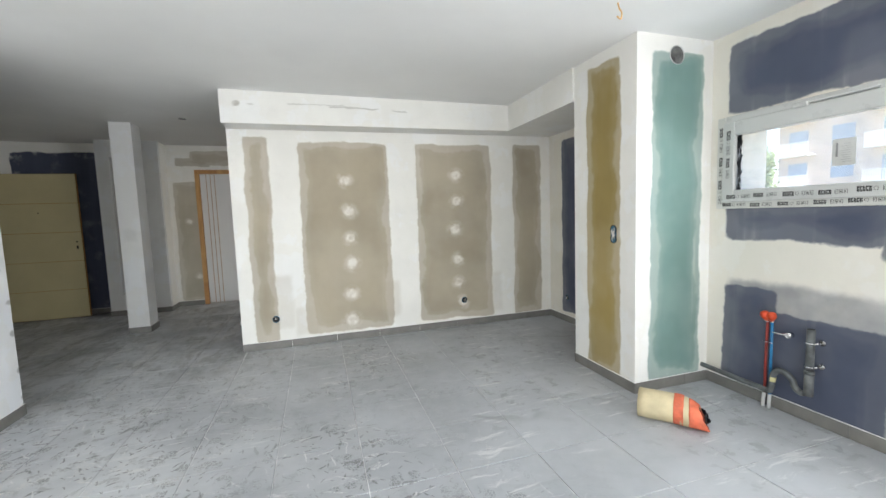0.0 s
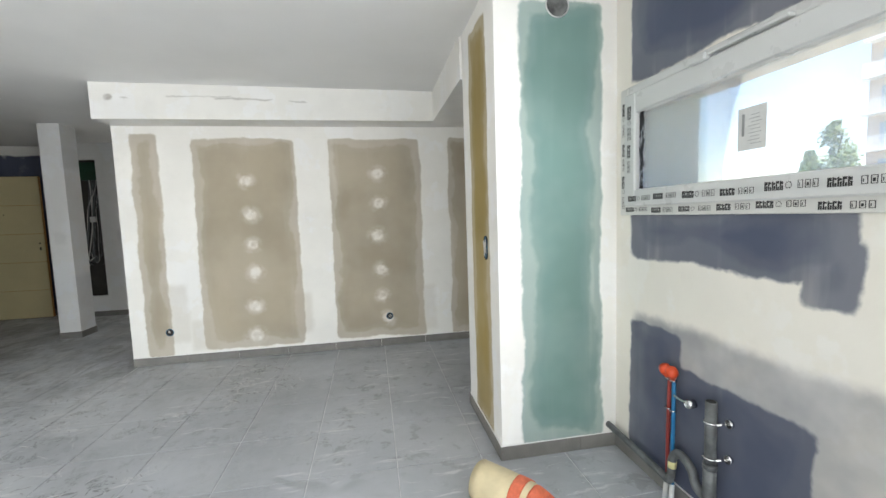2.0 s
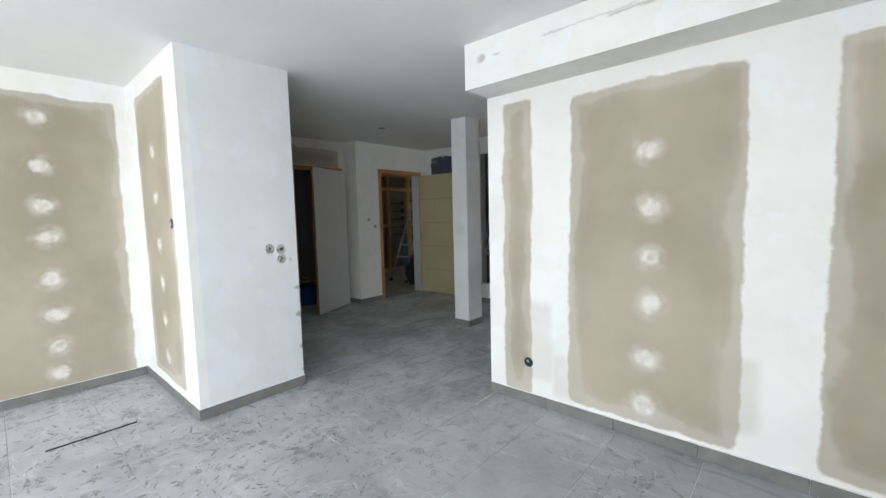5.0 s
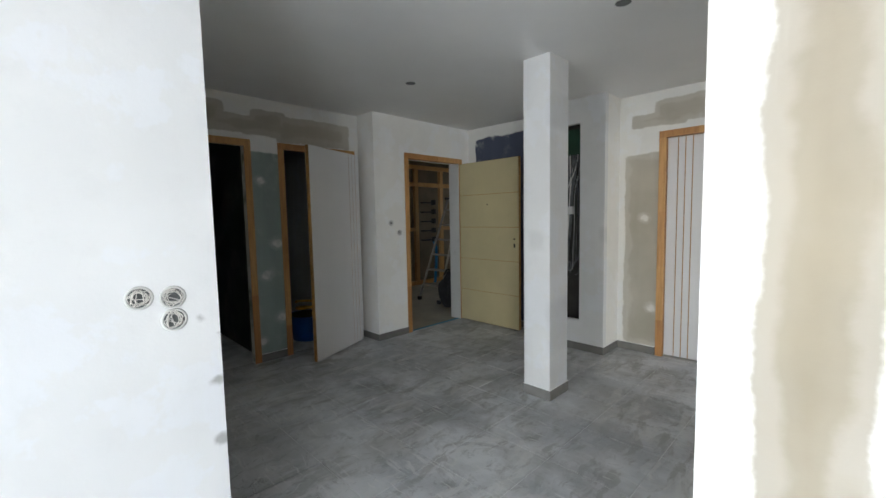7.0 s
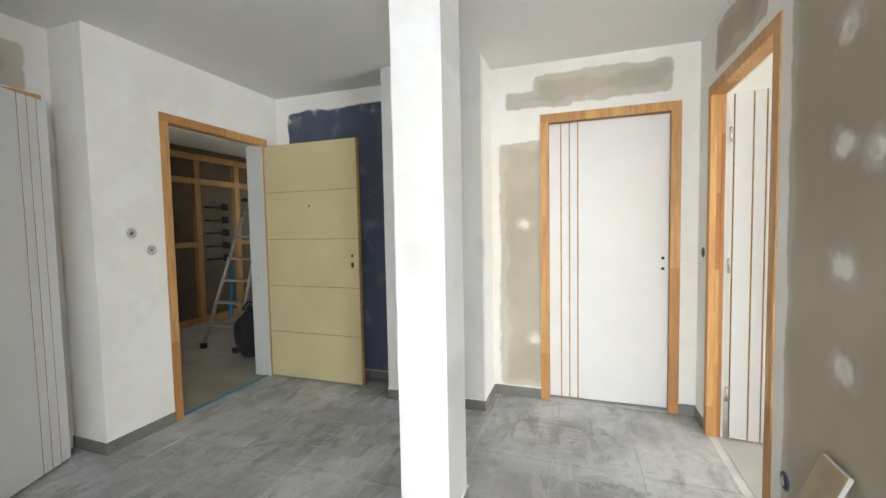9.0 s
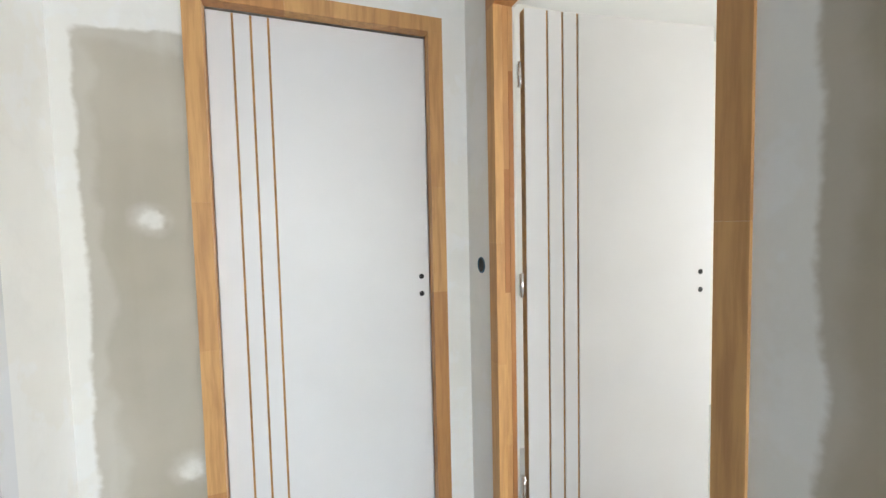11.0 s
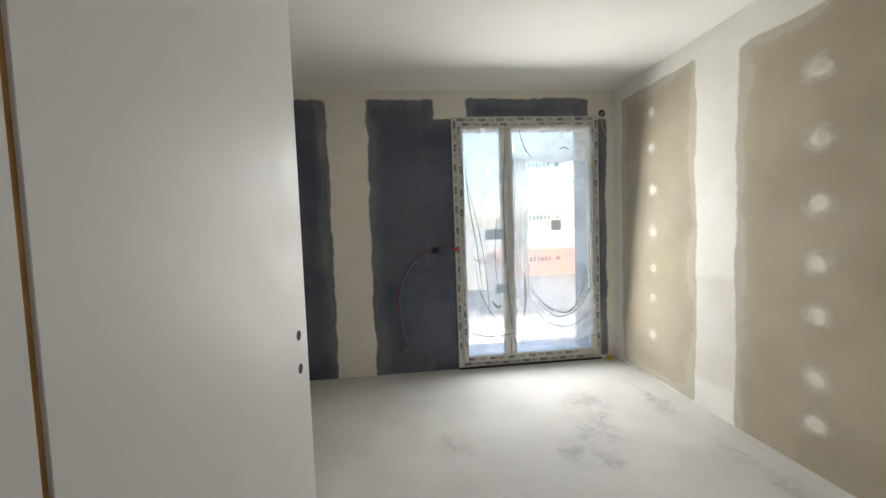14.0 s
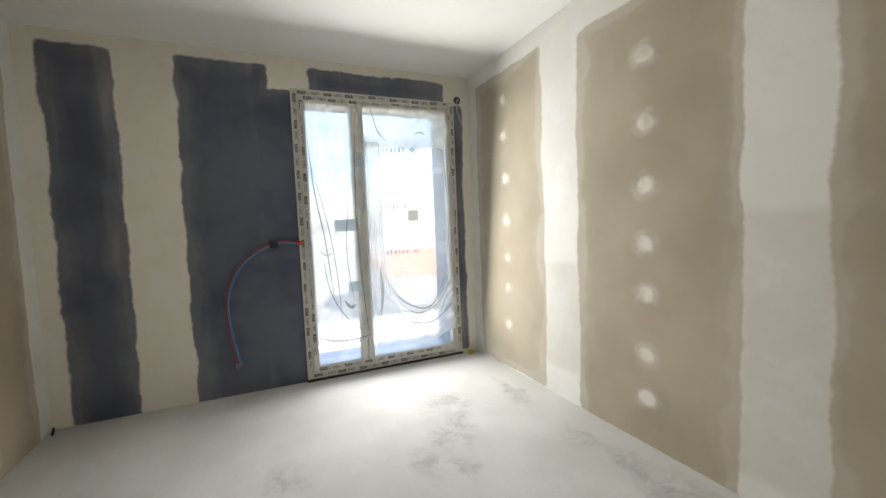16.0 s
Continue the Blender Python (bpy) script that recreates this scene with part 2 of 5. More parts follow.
        spill = e if spill is None else n.math("MAXIMUM", spill, e)
    for ang, sc in ((.5, 1.0), (2.0, .8)):
        mp = n.add("ShaderNodeMapping")
        mp.inputs["Rotation"].default_value = (0, 0, ang)
        mp.inputs["Scale"].default_value = (2.2 * sc, 17 * sc, 1)
        n.put(mp.inputs[0], warp)
        st = n.ramp(n.noise(1.0, 6, mp.outputs[0], .7), .56, .64, 0, .6)
        st = n.math("MULTIPLY", st, n.math("MAXIMUM", n.ramp(n.noise(1.9 * sc, 2), .5, .6), spill))
        out = n.mix(st, out, (.70, .70, .69))
    # drag lines
    lines = n.add("ShaderNodeTexWave", wave_type="RINGS", rings_direction="Z")
    lines.inputs["Scale"].default_value, lines.inputs["Distortion"].default_value, lines.inputs["Detail"].default_value = .55, 9, 3
    n.put(lines.inputs["Vector"], n.pos)
    ln = n.math("MULTIPLY", n.ramp(lines.outputs[0], .985, .998), n.ramp(n.noise(1.3, 2), .55, .65, 0, .3))
    out = n.mix(ln, out, (.15, .15, .15))
    # broad damp smears trodden through the hall's dust, and pale wiped scratches over them
    mud = n.math("MULTIPLY", n.ramp(n.noise(2.2, 5, warp, .6), .44, .6, 0, .42), n.ramp(n.noise(12, 4, warp), .3, .6, .6, 1))
    out = n.mix(n.math("MULTIPLY", mud, hall), out, (.29, .286, .272))
    for ang, off, tone in ((-.25, 0, (.24, .236, .222)), (.5, 5, (.27, .265, .25)), (-.9, 9, (.64, .64, .62))):
        mp = n.add("ShaderNodeMapping")
        mp.inputs["Location"].default_value = (off, off * .6, 0)
        mp.inputs["Rotation"].default_value = (0, 0, ang)
        mp.inputs["Scale"].default_value = (10, 2.8, 1)
        n.put(mp.inputs[0], warp)
        sm = n.math("MULTIPLY", n.ramp(n.noise(1.0, 5, mp.outputs[0], .62), .53, .6, 0, .5), n.ramp(n.noise(1.3, 3, n.vec("ADD", n.pos, (0, off, 0))), .4, .58))
        out = n.mix(n.math("MULTIPLY", sm, hall), out, tone)
    for ang, off in ((.35, 0), (1.25, 3), (2.3, 7), (2.9, 11)):
        mp = n.add("ShaderNodeMapping")
        mp.inputs["Location"].default_value = (off, off * 1.7, 0)
        mp.inputs["Rotation"].default_value = (0, 0, ang)
        mp.inputs["Scale"].default_value = (3.4, 42, 1)
        n.put(mp.inputs[0], warp)
        sc = n.math("MULTIPLY", n.ramp(n.noise(1.0, 3, mp.outputs[0], .5), .62, .68, 0, .55), n.ramp(n.noise(1.7, 2, n.vec("ADD", n.pos, (off, 0, 0))), .5, .6))
        out = n.mix(n.math("MULTIPLY", sc, hall), out, (.70, .70, .69))
    n.color(out)
    n.rough(n.ramp(scuff, .3, .7, .42, .7))
    n.bump(n.noise(90, 3), .08, .002)
    return n.m


def screed():
    n = Nodes("screed", .8)
    out = n.mix(n.ramp(n.noise(1.3, 5), .3, .7), (.50, .495, .485), (.61, .605, .595))
    out = n.mix(n.ramp(n.noise(40, 4), .55, .75, 0, .35), out, (.45, .44, .42))
    # charcoal smudges, rubbed soft, with a few hard specks
    warp = n.vec("ADD", n.pos, n.vec("MULTIPLY", n.vec("SUBTRACT", n.noise(5, 4, color=True), (.5, .5, .5)), (.3, .3, 0)))
    best = None
    for x, y, rx, ry in ((1.88, 5.38, .13, .14), (1.66, 5.39, .22, .07), (1.46, 5.52, .17, .11), (1.3, 5.72, .12, .08), (1.17, 5.57, .11, .06), (1.8, 4.88, .2, .06), (1.1, 4.9, .1, .07), (.8, 4.88, .16, .06), (1.5, 6.4, .12, .08), (.6, 4.85, .16, .1)):
        d = n.vec("LENGTH", n.vec("MULTIPLY", n.vec("SUBTRACT", warp, (x, y, 0)), (1 / rx, 1 / ry, 0)))
        best = d if best is None else n.math("MINIMUM", best, d)
    k = n.math("MULTIPLY", n.ramp(best, 1.7, .2), n.ramp(n.noise(9, 7, warp, .7), .36, .66, .06, .72))
    out = n.mix(k, out, (.27, .27, .27))
    specks = n.math("MULTIPLY", n.ramp(n.noise(55, 2), .74, .78, 0, .7), n.ramp(n.noise(1.6, 2), .5, .62))
    out = n.mix(specks, out, (.2, .18, .16))
    out = n.mix(n.ramp(n.noise(.8, 6, rough=.65), .5, .7, 0, .3), out, (.68, .67, .65))
    n.color(out)
    n.bump(n.math("ADD", n.noise(30, 4), n.noise(4, 3)), .25, .006)
    return n.m


def pine(name="pine", lo=(.63, .36, .135), hi=(.38, .15, .04)):
    """Finger-jointed pine: every length has its own tone."""
    n = Nodes(name, .5)
    isl = n.add("ShaderNodeNewGeometry").outputs["Random Per Island"]
    mp = n.add("ShaderNodeMapping")
    mp.inputs["Scale"].default_value = (30, 30, 2.2)
    n.put(mp.inputs[0], n.vec("ADD", n.pos, n.vec("MULTIPLY", n.noise(2, 2, color=True), (.03, .03, 0))))
    grain = n.noise(1.6, 5, mp.outputs[0], .6)
    tone = n.mix(n.ramp(isl, .1, .95), lo, hi)
    out = n.mix(n.ramp(grain, .35, .7, 0, .5), tone, (.30, .13, .045))
    n.color(out)
    n.bump(grain, .1, .002)
    return n.m


WHITE_WALL = board("skimmed_wall", "x")
CEIL = plain("ceiling_paint", (.84, .835, .815), .9, 0, .025, 1.2, .05)
TILE = tile_floor()
GROUT = plain("grout", (.66, .665, .66), .9, 0, .15, 6)
SCREED = screed()
PINE = pine()
SKIRT = plain("skirting_tile", (.19, .183, .17), .5, 0, .1, 9, .05)
DOOR_WHITE = plain("door_primer", (.74, .735, .735), .45, 0, .02, 2.5, .03)
DOOR_EDGE = plain("door_core", (.42, .22, .065), .6, 0, .2, 20)
DOOR_YELLOW = plain("door_cream", (.56, .485, .28), .5, 0, .04, 3, .03)
DARK = plain("dark_gap", (.02, .02, .02), .8, 0, .2, 10)
PVC = plain("white_upvc", (.58, .585, .57), .32, 0, .006, 4, 0)
TAPE = plain("protective_film", (.62, .615, .58), .42, 0, .015, 12, .05)
INK = plain("film_print", (.03, .03, .03), .6, 0, .1, 20, 0)
BOX_BLUE = plain("blue_box", (.03, .12, .19), .5, 0, .2, 12)
BOX_DARK = plain("black_box", (.012, .013, .014), .6, 0, .2, 12)
PIPE = plain("grey_pvc", (.115, .122, .122), .5, 0, .3, 18, .05)
RED = plain("red_pipe", (.26, .033, .026), .4, 0, .1, 20, .02)
BLUEP = plain("blue_pipe", (.02, .17, .36), .4, 0, .1, 20, .02)
ORANGE = plain("orange_cap", (.66, .075, .02), .4, 0, .12, 20, .02)
CHROME = plain("chrome", (.75, .75, .75), .2, 1.0, .05, 20, 0)
ALU = plain("aluminium", (.62, .62, .62), .35, 1.0, .08, 20, .02)
LADDER_ALU = plain("dull_aluminium", (.34, .31, .26), .5, .6, .1, 20, .02)
BLACK = plain("black_fabric", (.012, .012, .014), .8, 0, .3, 20)
STUD = pine("stud_wood", (.66, .42, .17), (.52, .29, .10))
CARD = plain("cream_sleeve", (.60, .51, .32), .65, 0, .12, 9, .2)
STRIPE = plain("orange_stripe", (.66, .15, .075), .65, 0, .25, 14, .2)
CEMENT = plain("bare_concrete", (.2, .165, .115), .9, 0, .15, 2.5, .2)
PAPER = plain("label_paper", (.60, .60, .58), .7, 0, .05, 30, 0)
WIRE = plain("white_wire", (.62, .60, .56), .5, 0, .1, 20, 0)
TUBW = plain("bucket_blue", (.01, .09, .33), .4, 0, .1, 10, .02)
HOSE = plain("yellow_hose", (.55, .33, .03), .5, 0, .1, 20, .02)


def mixed(n, fac, a, b):
    m = n.add("ShaderNodeMixShader")
    n.put(m.inputs[0], fac)
    n.t.links.new(a, m.inputs[1])
    n.t.links.new(b, m.inputs[2])
    return m.outputs[0]


def glass():
    """A dusty pane: clear, with a weak mirror and a film of dust that catches the daylight."""
    n = Nodes("window_glass", .02)
    clear, gloss, dust = n.add("ShaderNodeBsdfTransparent"), n.add("ShaderNodeBsdfGlossy"), n.add("ShaderNodeBsdfTranslucent")
    gloss.inputs["Roughness"].default_value = .03
    dust.inputs[0].default_value = (.85, .9, .95, 1)
    fres = n.add("ShaderNodeFresnel")
    fres.inputs[0].default_value = 1.4
    body = mixed(n, n.ramp(n.noise(2.2, 5), .3, .75, .05, .3), clear.outputs[0], dust.outputs[0])
    n.t.links.new(mixed(n, n.math("MULTIPLY", fres.outputs[0], .8), body, gloss.outputs[0]), n.t.nodes["Material Output"].inputs[0])
    return n.m


def film_sheet(name, color, thin, thick):
    """Translucent plastic that covers more in some places than in others."""
    n = Nodes(name, .4)
    tr, tl, df = n.add("ShaderNodeBsdfTransparent"), n.add("ShaderNodeBsdfTranslucent"), n.add("ShaderNodeBsdfDiffuse")
    n.put(tl.inputs[0], color)
    n.put(df.inputs[0], tuple(c * .88 for c in color))
    cover = n.ramp(n.noise(3, 4), .3, .7, thin, thick)
    n.t.links.new(mixed(n, cover, tr.outputs[0], mixed(n, .3, tl.outputs[0], df.outputs[0])), n.t.nodes["Material Output"].inputs[0])
    return n.m


GLASS = glass()
SHEET = film_sheet("plastic_sheet", (.93, .93, .91), .5, .76)
# darker copy of the sheet: the folds' shade put into its colour
FOLD_SHADE = film_sheet("sheet_fold_shade", (.36, .355, .335), .6, .85)
PANE_FILM = film_sheet("pane_film", (.99, .985, .96), .1, .25)
SHEET_PRINT = film_sheet("sheet_print", (.36, .60, .66), .34, .46)
SHEET_TAPE = film_sheet("sheet_tape", (.66, .74, .78), .7, .8)
SHEET_STICKER = film_sheet("sheet_sticker", (.46, .46, .45), .58, .66)


# ---- mesh helpers ----
def link(name, bm, material, parent=None, label=""):
    me = bpy.data.meshes.new(name)
    bm.to_mesh(me)
    bm.free()
    me.materials.append(material)
    ob = new(name, me)
    if parent is not None:
        ob.parent = parent
    if label:
        ob["label"] = label
    return ob


def part(name, bm, material, parent, label=""):
    """One mesh under a thing or under a part."""
    return link(name, bm, material, parent, label)


def thing(name, label, category, at=(0, 0, 0), rz=0, group=""):
    ob = new(name)
    ob.empty_display_size = .1
    ob.matrix_world = pose(*at, 0, 0, rz)
    return tagged(ob, label, category, group)


def box(bm, x0, x1, y0, y1, z0, z1, bevel=0.0, seg=1):
    b2 = bm if not bevel else bmesh.new()
    r = bmesh.ops.create_cube(b2, size=1)
    for v in r["verts"]:
        v.co = ((x0 + x1) / 2 + v.co.x * (x1 - x0), (y0 + y1) / 2 + v.co.y * (y1 - y0), (z0 + z1) / 2 + v.co.z * (z1 - z0))
    if bevel:
        bmesh.ops.bevel(b2, geom=b2.edges[:], offset=bevel, segments=seg, affect="EDGES")
        me = bpy.data.meshes.new("tmp")
        b2.to_mesh(me)
        b2.free()
        bm.from_mesh(me)
        bpy.data.meshes.remove(me)
    return bm


def cube(x0, x1, y0, y1, z0, z1, bevel=0.0, seg=1):
    return box(bmesh.new(), x0, x1, y0, y1, z0, z1, bevel, seg)


def smooth_path(pts, steps=6):
    pts = [Vector(p) for p in pts]
    out = []
    for i in range(len(pts) - 1):
        p0, p1, p2, p3 = pts[max(i - 1, 0)], pts[i], pts[i + 1], pts[min(i + 2, len(pts) - 1)]
        for k in range(steps):
            t = k / steps
            out.append(.5 * (2 * p1 + (p2 - p0) * t + (2 * p0 - 5 * p1 + 4 * p2 - p3) * t * t + (3 * p1 - p0 - 3 * p2 + p3) * t ** 3))
    return out + [pts[-1]]


def tube(bm, pts, r, seg=10, steps=6, cap=True):
    path = smooth_path(pts, steps) if steps > 1 else [Vector(p) for p in pts]
    rings = []
    side = None
    for i, p in enumerate(path):
        d = (path[min(i + 1, len(path) - 1)] - path[max(i - 1, 0)]).normalized()
        if side is None:
            side = d.orthogonal().normalized()
        side = (side - d * side.dot(d)).normalized()
        up = d.cross(side)
        rr = r[i] if isinstance(r, (list, tuple)) else r
        rings.append([bm.verts.new(p + rr * (math.cos(2 * math.pi * k / seg) * side + math.sin(2 * math.pi * k / seg) * up)) for k in range(seg)])
    for a, b in zip(rings, rings[1:]):
        for k in range(seg):
            f = bm.faces.new((a[k], a[(k + 1) % seg], b[(k + 1) % seg], b[k]))
            f.smooth = True
    if cap:
        bm.faces.new(rings[0][::-1])
        bm.faces.new(rings[-1])
    return bm


def disc(bm, c, n, r, depth=.002, seg=20):
    """A short cylinder at c with its axis along n."""
    c, n = Vector(c), Vector(n).normalized()
    return tube(bm, [c, c + n * depth], r, seg, 1)


def ring(bm, c, n, r, w, seg=24):
    """A torus round c."""
    c, n = Vector(c), Vector(n).normalized()
    a = n.orthogonal().normalized()
    b = n.cross(a)
    rows = []
    for i in range(seg):
        t = 2 * math.pi * i / seg
        d = math.cos(t) * a + math.sin(t) * b
        rows.append([bm.verts.new(c + d * (r + w * math.cos(s)) + n * w * math.sin(s)) for s in [2 * math.pi * k / 6 for k in range(6)]])
    for i in range(seg):
        for k in range(6):
            f = bm.faces.new((rows[i][k], rows[(i + 1) % seg][k], rows[(i + 1) % seg][(k + 1) % 6], rows[i][(k + 1) % 6]))
            f.smooth = True
    return bm


def wall(name, axis, p0, p1, a0, a1, z0, z1, m, holes=(), label="", cat="wall"):
    """A slab between the planes p0 and p1 across the axis, with openings (a0, a1, z0, z1) through it."""
    us = sorted({a0, a1, *[v for h in holes for v in h[:2]]})
    vs = sorted({z0, z1, *[v for h in holes for v in h[2:]]})
    solid = {}
    for i in range(len(us) - 1):
        for j in range(len(vs) - 1):
            cu, cv = (us[i] + us[i + 1]) / 2, (vs[j] + vs[j + 1]) / 2
            solid[i, j] = not any(h[0] < cu < h[1] and h[2] < cv < h[3] for h in holes)
    bm = bmesh.new()
    seen = {}

    def vert(p, u, v):
        co = (p, u, v) if axis == "x" else (u, p, v)
        if co not in seen:
            seen[co] = bm.verts.new(co)
        return seen[co]

    def quad(*pts):
        bm.faces.new([vert(*q) for q in pts])
    for (i, j), s in solid.items():
        if not s:
            continue
        u0, u1, v0, v1 = us[i], us[i + 1], vs[j], vs[j + 1]
        for p in (p0, p1):
            quad((p, u0, v0), (p, u1, v0), (p, u1, v1), (p, u0, v1))
        for di, dj, ends in ((-1, 0, ((u0, v0), (u0, v1))), (1, 0, ((u1, v0), (u1, v1))), (0, -1, ((u0, v0), (u1, v0))), (0, 1, ((u0, v1), (u1, v1)))):
            if not solid.get((i + di, j + dj)):
                (ua, va), (ub, vb) = ends
                quad((p0, ua, va), (p1, ua, va), (p1, ub, vb), (p0, ub, vb))
    bmesh.ops.recalc_face_normals(bm, faces=bm.faces)
    return tagged(link(name, bm, m), label, cat, kind="structure")


# ---- structure ----
H = 2.56


def ceiling_at(x):
    """The ceiling falls by half a degree towards the facade."""
    return 2.488 - .0085 * x


FX = 2.72
B_SPOTS = [(.28, 1.70, .055), (.30, 1.38, .06), (.30, 1.08, .055), (.30, .82, .06), (.28, .50, .06), (.28, .21, .065),
           (1.50, 1.74, .06), (1.51, 1.45, .055), (1.48, 1.13, .065), (1.50, .79, .06), (1.50, .52, .055), (1.54, .28, .06)]
M_FACADE = board("facade_board", "x", BLUE,
                 [(1.06, 2.15, 1.94, 2.36), (1.22, 2.16, 1.10, 1.30), (1.2, 1.32, 1.03, 1.2), (1.30, 2.15, -.1, .60), (1.85, 2.15, .3, .74),
                  (3.3, 4.15, .14, 2.1), (7.24, 7.56, -.1, 2.37), (6.32, 6.87, -.1, 2.37), (6.05, 6.5, -.1, 2.2), (4.92, 6.01, 2.2, 2.38), (4.755, 4.9, .05, 2.2)],
                 (), (.78, .745, .665), veil=[(1.06, 2.14, -.1, .80)], thin=.66)
M_B = board("partition_board", "y", BEIGE, [(-.66, -.48, .1, 2.11), (-.16, .71, .12, 2.07), (1.06, 1.91, .12, 2.07), (2.24, 2.57, .1, 2.08)], B_SPOTS,
            veil=[(-.5, -.3, .2, .75), (-.3, -.05, .1, .4), (.6, .8, .2, .6), (1.85, 2.05, .15, .6)])
M_SOFFIT = board("soffit_board", "y", (.42, .40, .36), (), (), extra=[((.45, .43, .39), [(-.70, -.62, 2.345, 2.388), (-.58, -.5, 2.366, 2.374), (-.25, .3, 2.384, 2.388), (.12, .64, 2.366, 2.376), (.74, .93, 2.364, 2.370)])])
M_SHAFT_W = board("shaft_olive", "x", OLIVE, [(2.47, 2.80, .06, 2.36)], [(2.41, 1.13, .045)])
M_SHAFT_S = board("shaft_green", "y", GREEN, [(2.20, 2.61, .06, 2.34)], ())
M_HALL_W = board("hall_west_board", "x", (.43, .39, .315), [(3.7, 4.35, 2.22, 2.43), (4.2, 5.0, 2.2, 2.34), (4.85, 5.62, 2.16, 2.37), (4.6, 4.9, 2.26, 2.4)], [(4.66, 1.75, .04), (4.78, 1.15, .05), (4.66, .85, .045), (4.8, .42, .05), (4.6, .2, .04)], extra=[((.31, .37, .345), [(4.52, 4.9, .0, 2.02)])])
M_ENTRY = board("entry_wall_board", "x", BEIGE, (), ())
M_NORTH = board("hall_north_board", "y", (.43, .39, .315), [(-1.85, -.97, 2.22, 2.40), (-2.04, -1.6, 2.2, 2.29), (-2.10, -1.7, .1, 1.93)], [(-1.93, 1.33, .04), (-1.86, .45, .045)],
                extra=[(BLUE, [(-4.07, -2.7, -.1, 2.38)])])
M_HALL_E = board("hall_east_board", "x", BEIGE, [(4.75, 6.03, -.1, 2.6), (6.3, 6.95, 2.2, 2.42)],
                 [(5.71, 1.88, .05), (5.72, 1.55, .045), (5.58, 1.5, .04), (5.71, 1.18, .05), (5.69, .88, .05), (5.7, .5, .05)])
M_BED_S = board("bedroom_south_board", "y", BEIGE, [(1.72, 2.57, .03, 2.32), (.47, 1.35, -.1, 2.27), (-1.2, .14, -.1, 2.3)],
                [(.90, z, .05) for z in (1.99, 1.65, 1.34, 1.04, .78, .48, .24)] + [(2.16, z, .04) for z in (2.13, 1.85, 1.5, 1.2, .9, .66, .35)],
                skim=(.76, .745, .70), veil=[(.12, .5, .1, 1.2), (1.3, 1.75, .2, .9)])
M_BED_N = board("bedroom_north_board", "y", BEIGE, [(1.75, 2.56, -.1, 2.37)], [(2.12, z, .05) for z in (2.12, 1.76, 1.41, 1.09, .73, .48, .1)], skim=(.76, .745, .70))
M_STUB_S = board("stub_south_board", "y", BEIGE, [(-3.12, -2.37, .15, 2.35)], [(-2.75, z, .05) for z in (1.9, 1.55, 1.2, .9, .6, .3)])
M_STUB_E = board("stub_east_paint", "x", (.45, .45, .44), (), (), (.77, .775, .775), extra=[((.42, .42, .41), [(3.548, 3.6, .975, .985), (3.545, 3.6, .79, .83), (3.53, 3.6, .57, .62), (3.555, 3.6, .31, .36), (3.5, 3.525, 1.03, 1.06), (3.56, 3.6, .1, .14)])])
M_WEST = board("living_west_board", "x", BEIGE, [(1.62, 2.70, .03, 2.34), (.1, 1.2, .03, 2.34)], [(2.24, z, .06) for z in (2.18, 1.82, 1.51, 1.26, .94, .66, .41, .2)])
M_COL = board("column_paint", "y", (.42, .42, .41), (), (), (.73, .73, .72), veil=[(-2.23, -2.1, 1.1, 1.25), (-2.06, -1.98, .35, .75), (-2.06, -1.98, 2.0, 2.25)])
# near-black board: the shade of the unlit rooms is put into the colour
M_WET_SHADE = board("wet_room_shade", "x", (.03, .045, .04), [(-9, 9, -1, 2.6)], ())

def build_ceiling():
    bm = bmesh.new()
    lo, hi = [], []
    for x, y in ((-8, -2.5), (3.12, -2.5), (3.12, 10.7), (-8, 10.7)):
        lo.append(bm.verts.new((x, y, ceiling_at(x))))
        hi.append(bm.verts.new((x, y, 2.75)))
    bm.faces.new(lo[::-1])
    bm.faces.new(hi)
    for k in range(4):
        bm.faces.new((lo[k], lo[(k + 1) % 4], hi[(k + 1) % 4], hi[k]))
    tagged(link("ceiling", bm, CEIL), "white painted plasterboard ceiling with faint roller marks", "ceiling", kind="structure")


build_ceiling()
# the southernmost opening is unseen, added for the lamp in it
facade = wall("wall_east", "x", FX, 3.12, -2.5, 9.2, -.3, H, M_FACADE, [(-1.7, -.1, .05, 2.2), (1.01, 2.195, 1.325, 1.87), (4.86, 6.11, .03, 2.19)],
              "outer wall of filled blue plasterboard with two windows and one added opening")
wall("wall_kitchen_back", "y", 4.43, 4.53, -.81, FX, 0, H, M_B, (), "beige plasterboard partition with white filled joints")
wall("wall_back_closure", "y", 4.58, 4.655, -.705, FX, -.01, H, M_BED_S, (), "beige plasterboard bedroom wall with white filled joints")
wall("soffit_back", "y", 4.16, 4.43, -.80, FX, 2.2, H, M_SOFFIT, (), "white boxed soffit along the partition", "soffit")
wall("soffit_side", "x", 2.04, FX, 2.985, 4.16, 2.2, H, M_SOFFIT, (), "white boxed soffit above the alcove", "soffit")
wall("shaft_west", "x", 2.055, 2.115, 2.36, 2.985, 0, H, M_SHAFT_W, (), "service shaft side of yellow-brown board")
wall("shaft_south", "y", 2.30, 2.36, 2.055, FX, 0, H, M_SHAFT_S, (), "service shaft front of green moisture board")
wall("shaft_north", "y", 2.925, 2.985, 2.115, FX, 0, H, WHITE_WALL, (), "service shaft rear side skimmed white")
wall("wall_hall_east", "x", -.79, -.705, 4.53, 7.29, 0, H, M_HALL_E, [(6.19, 7.03, -.01, 2.075)], "grey-beige plasterboard hall wall with a doorway")
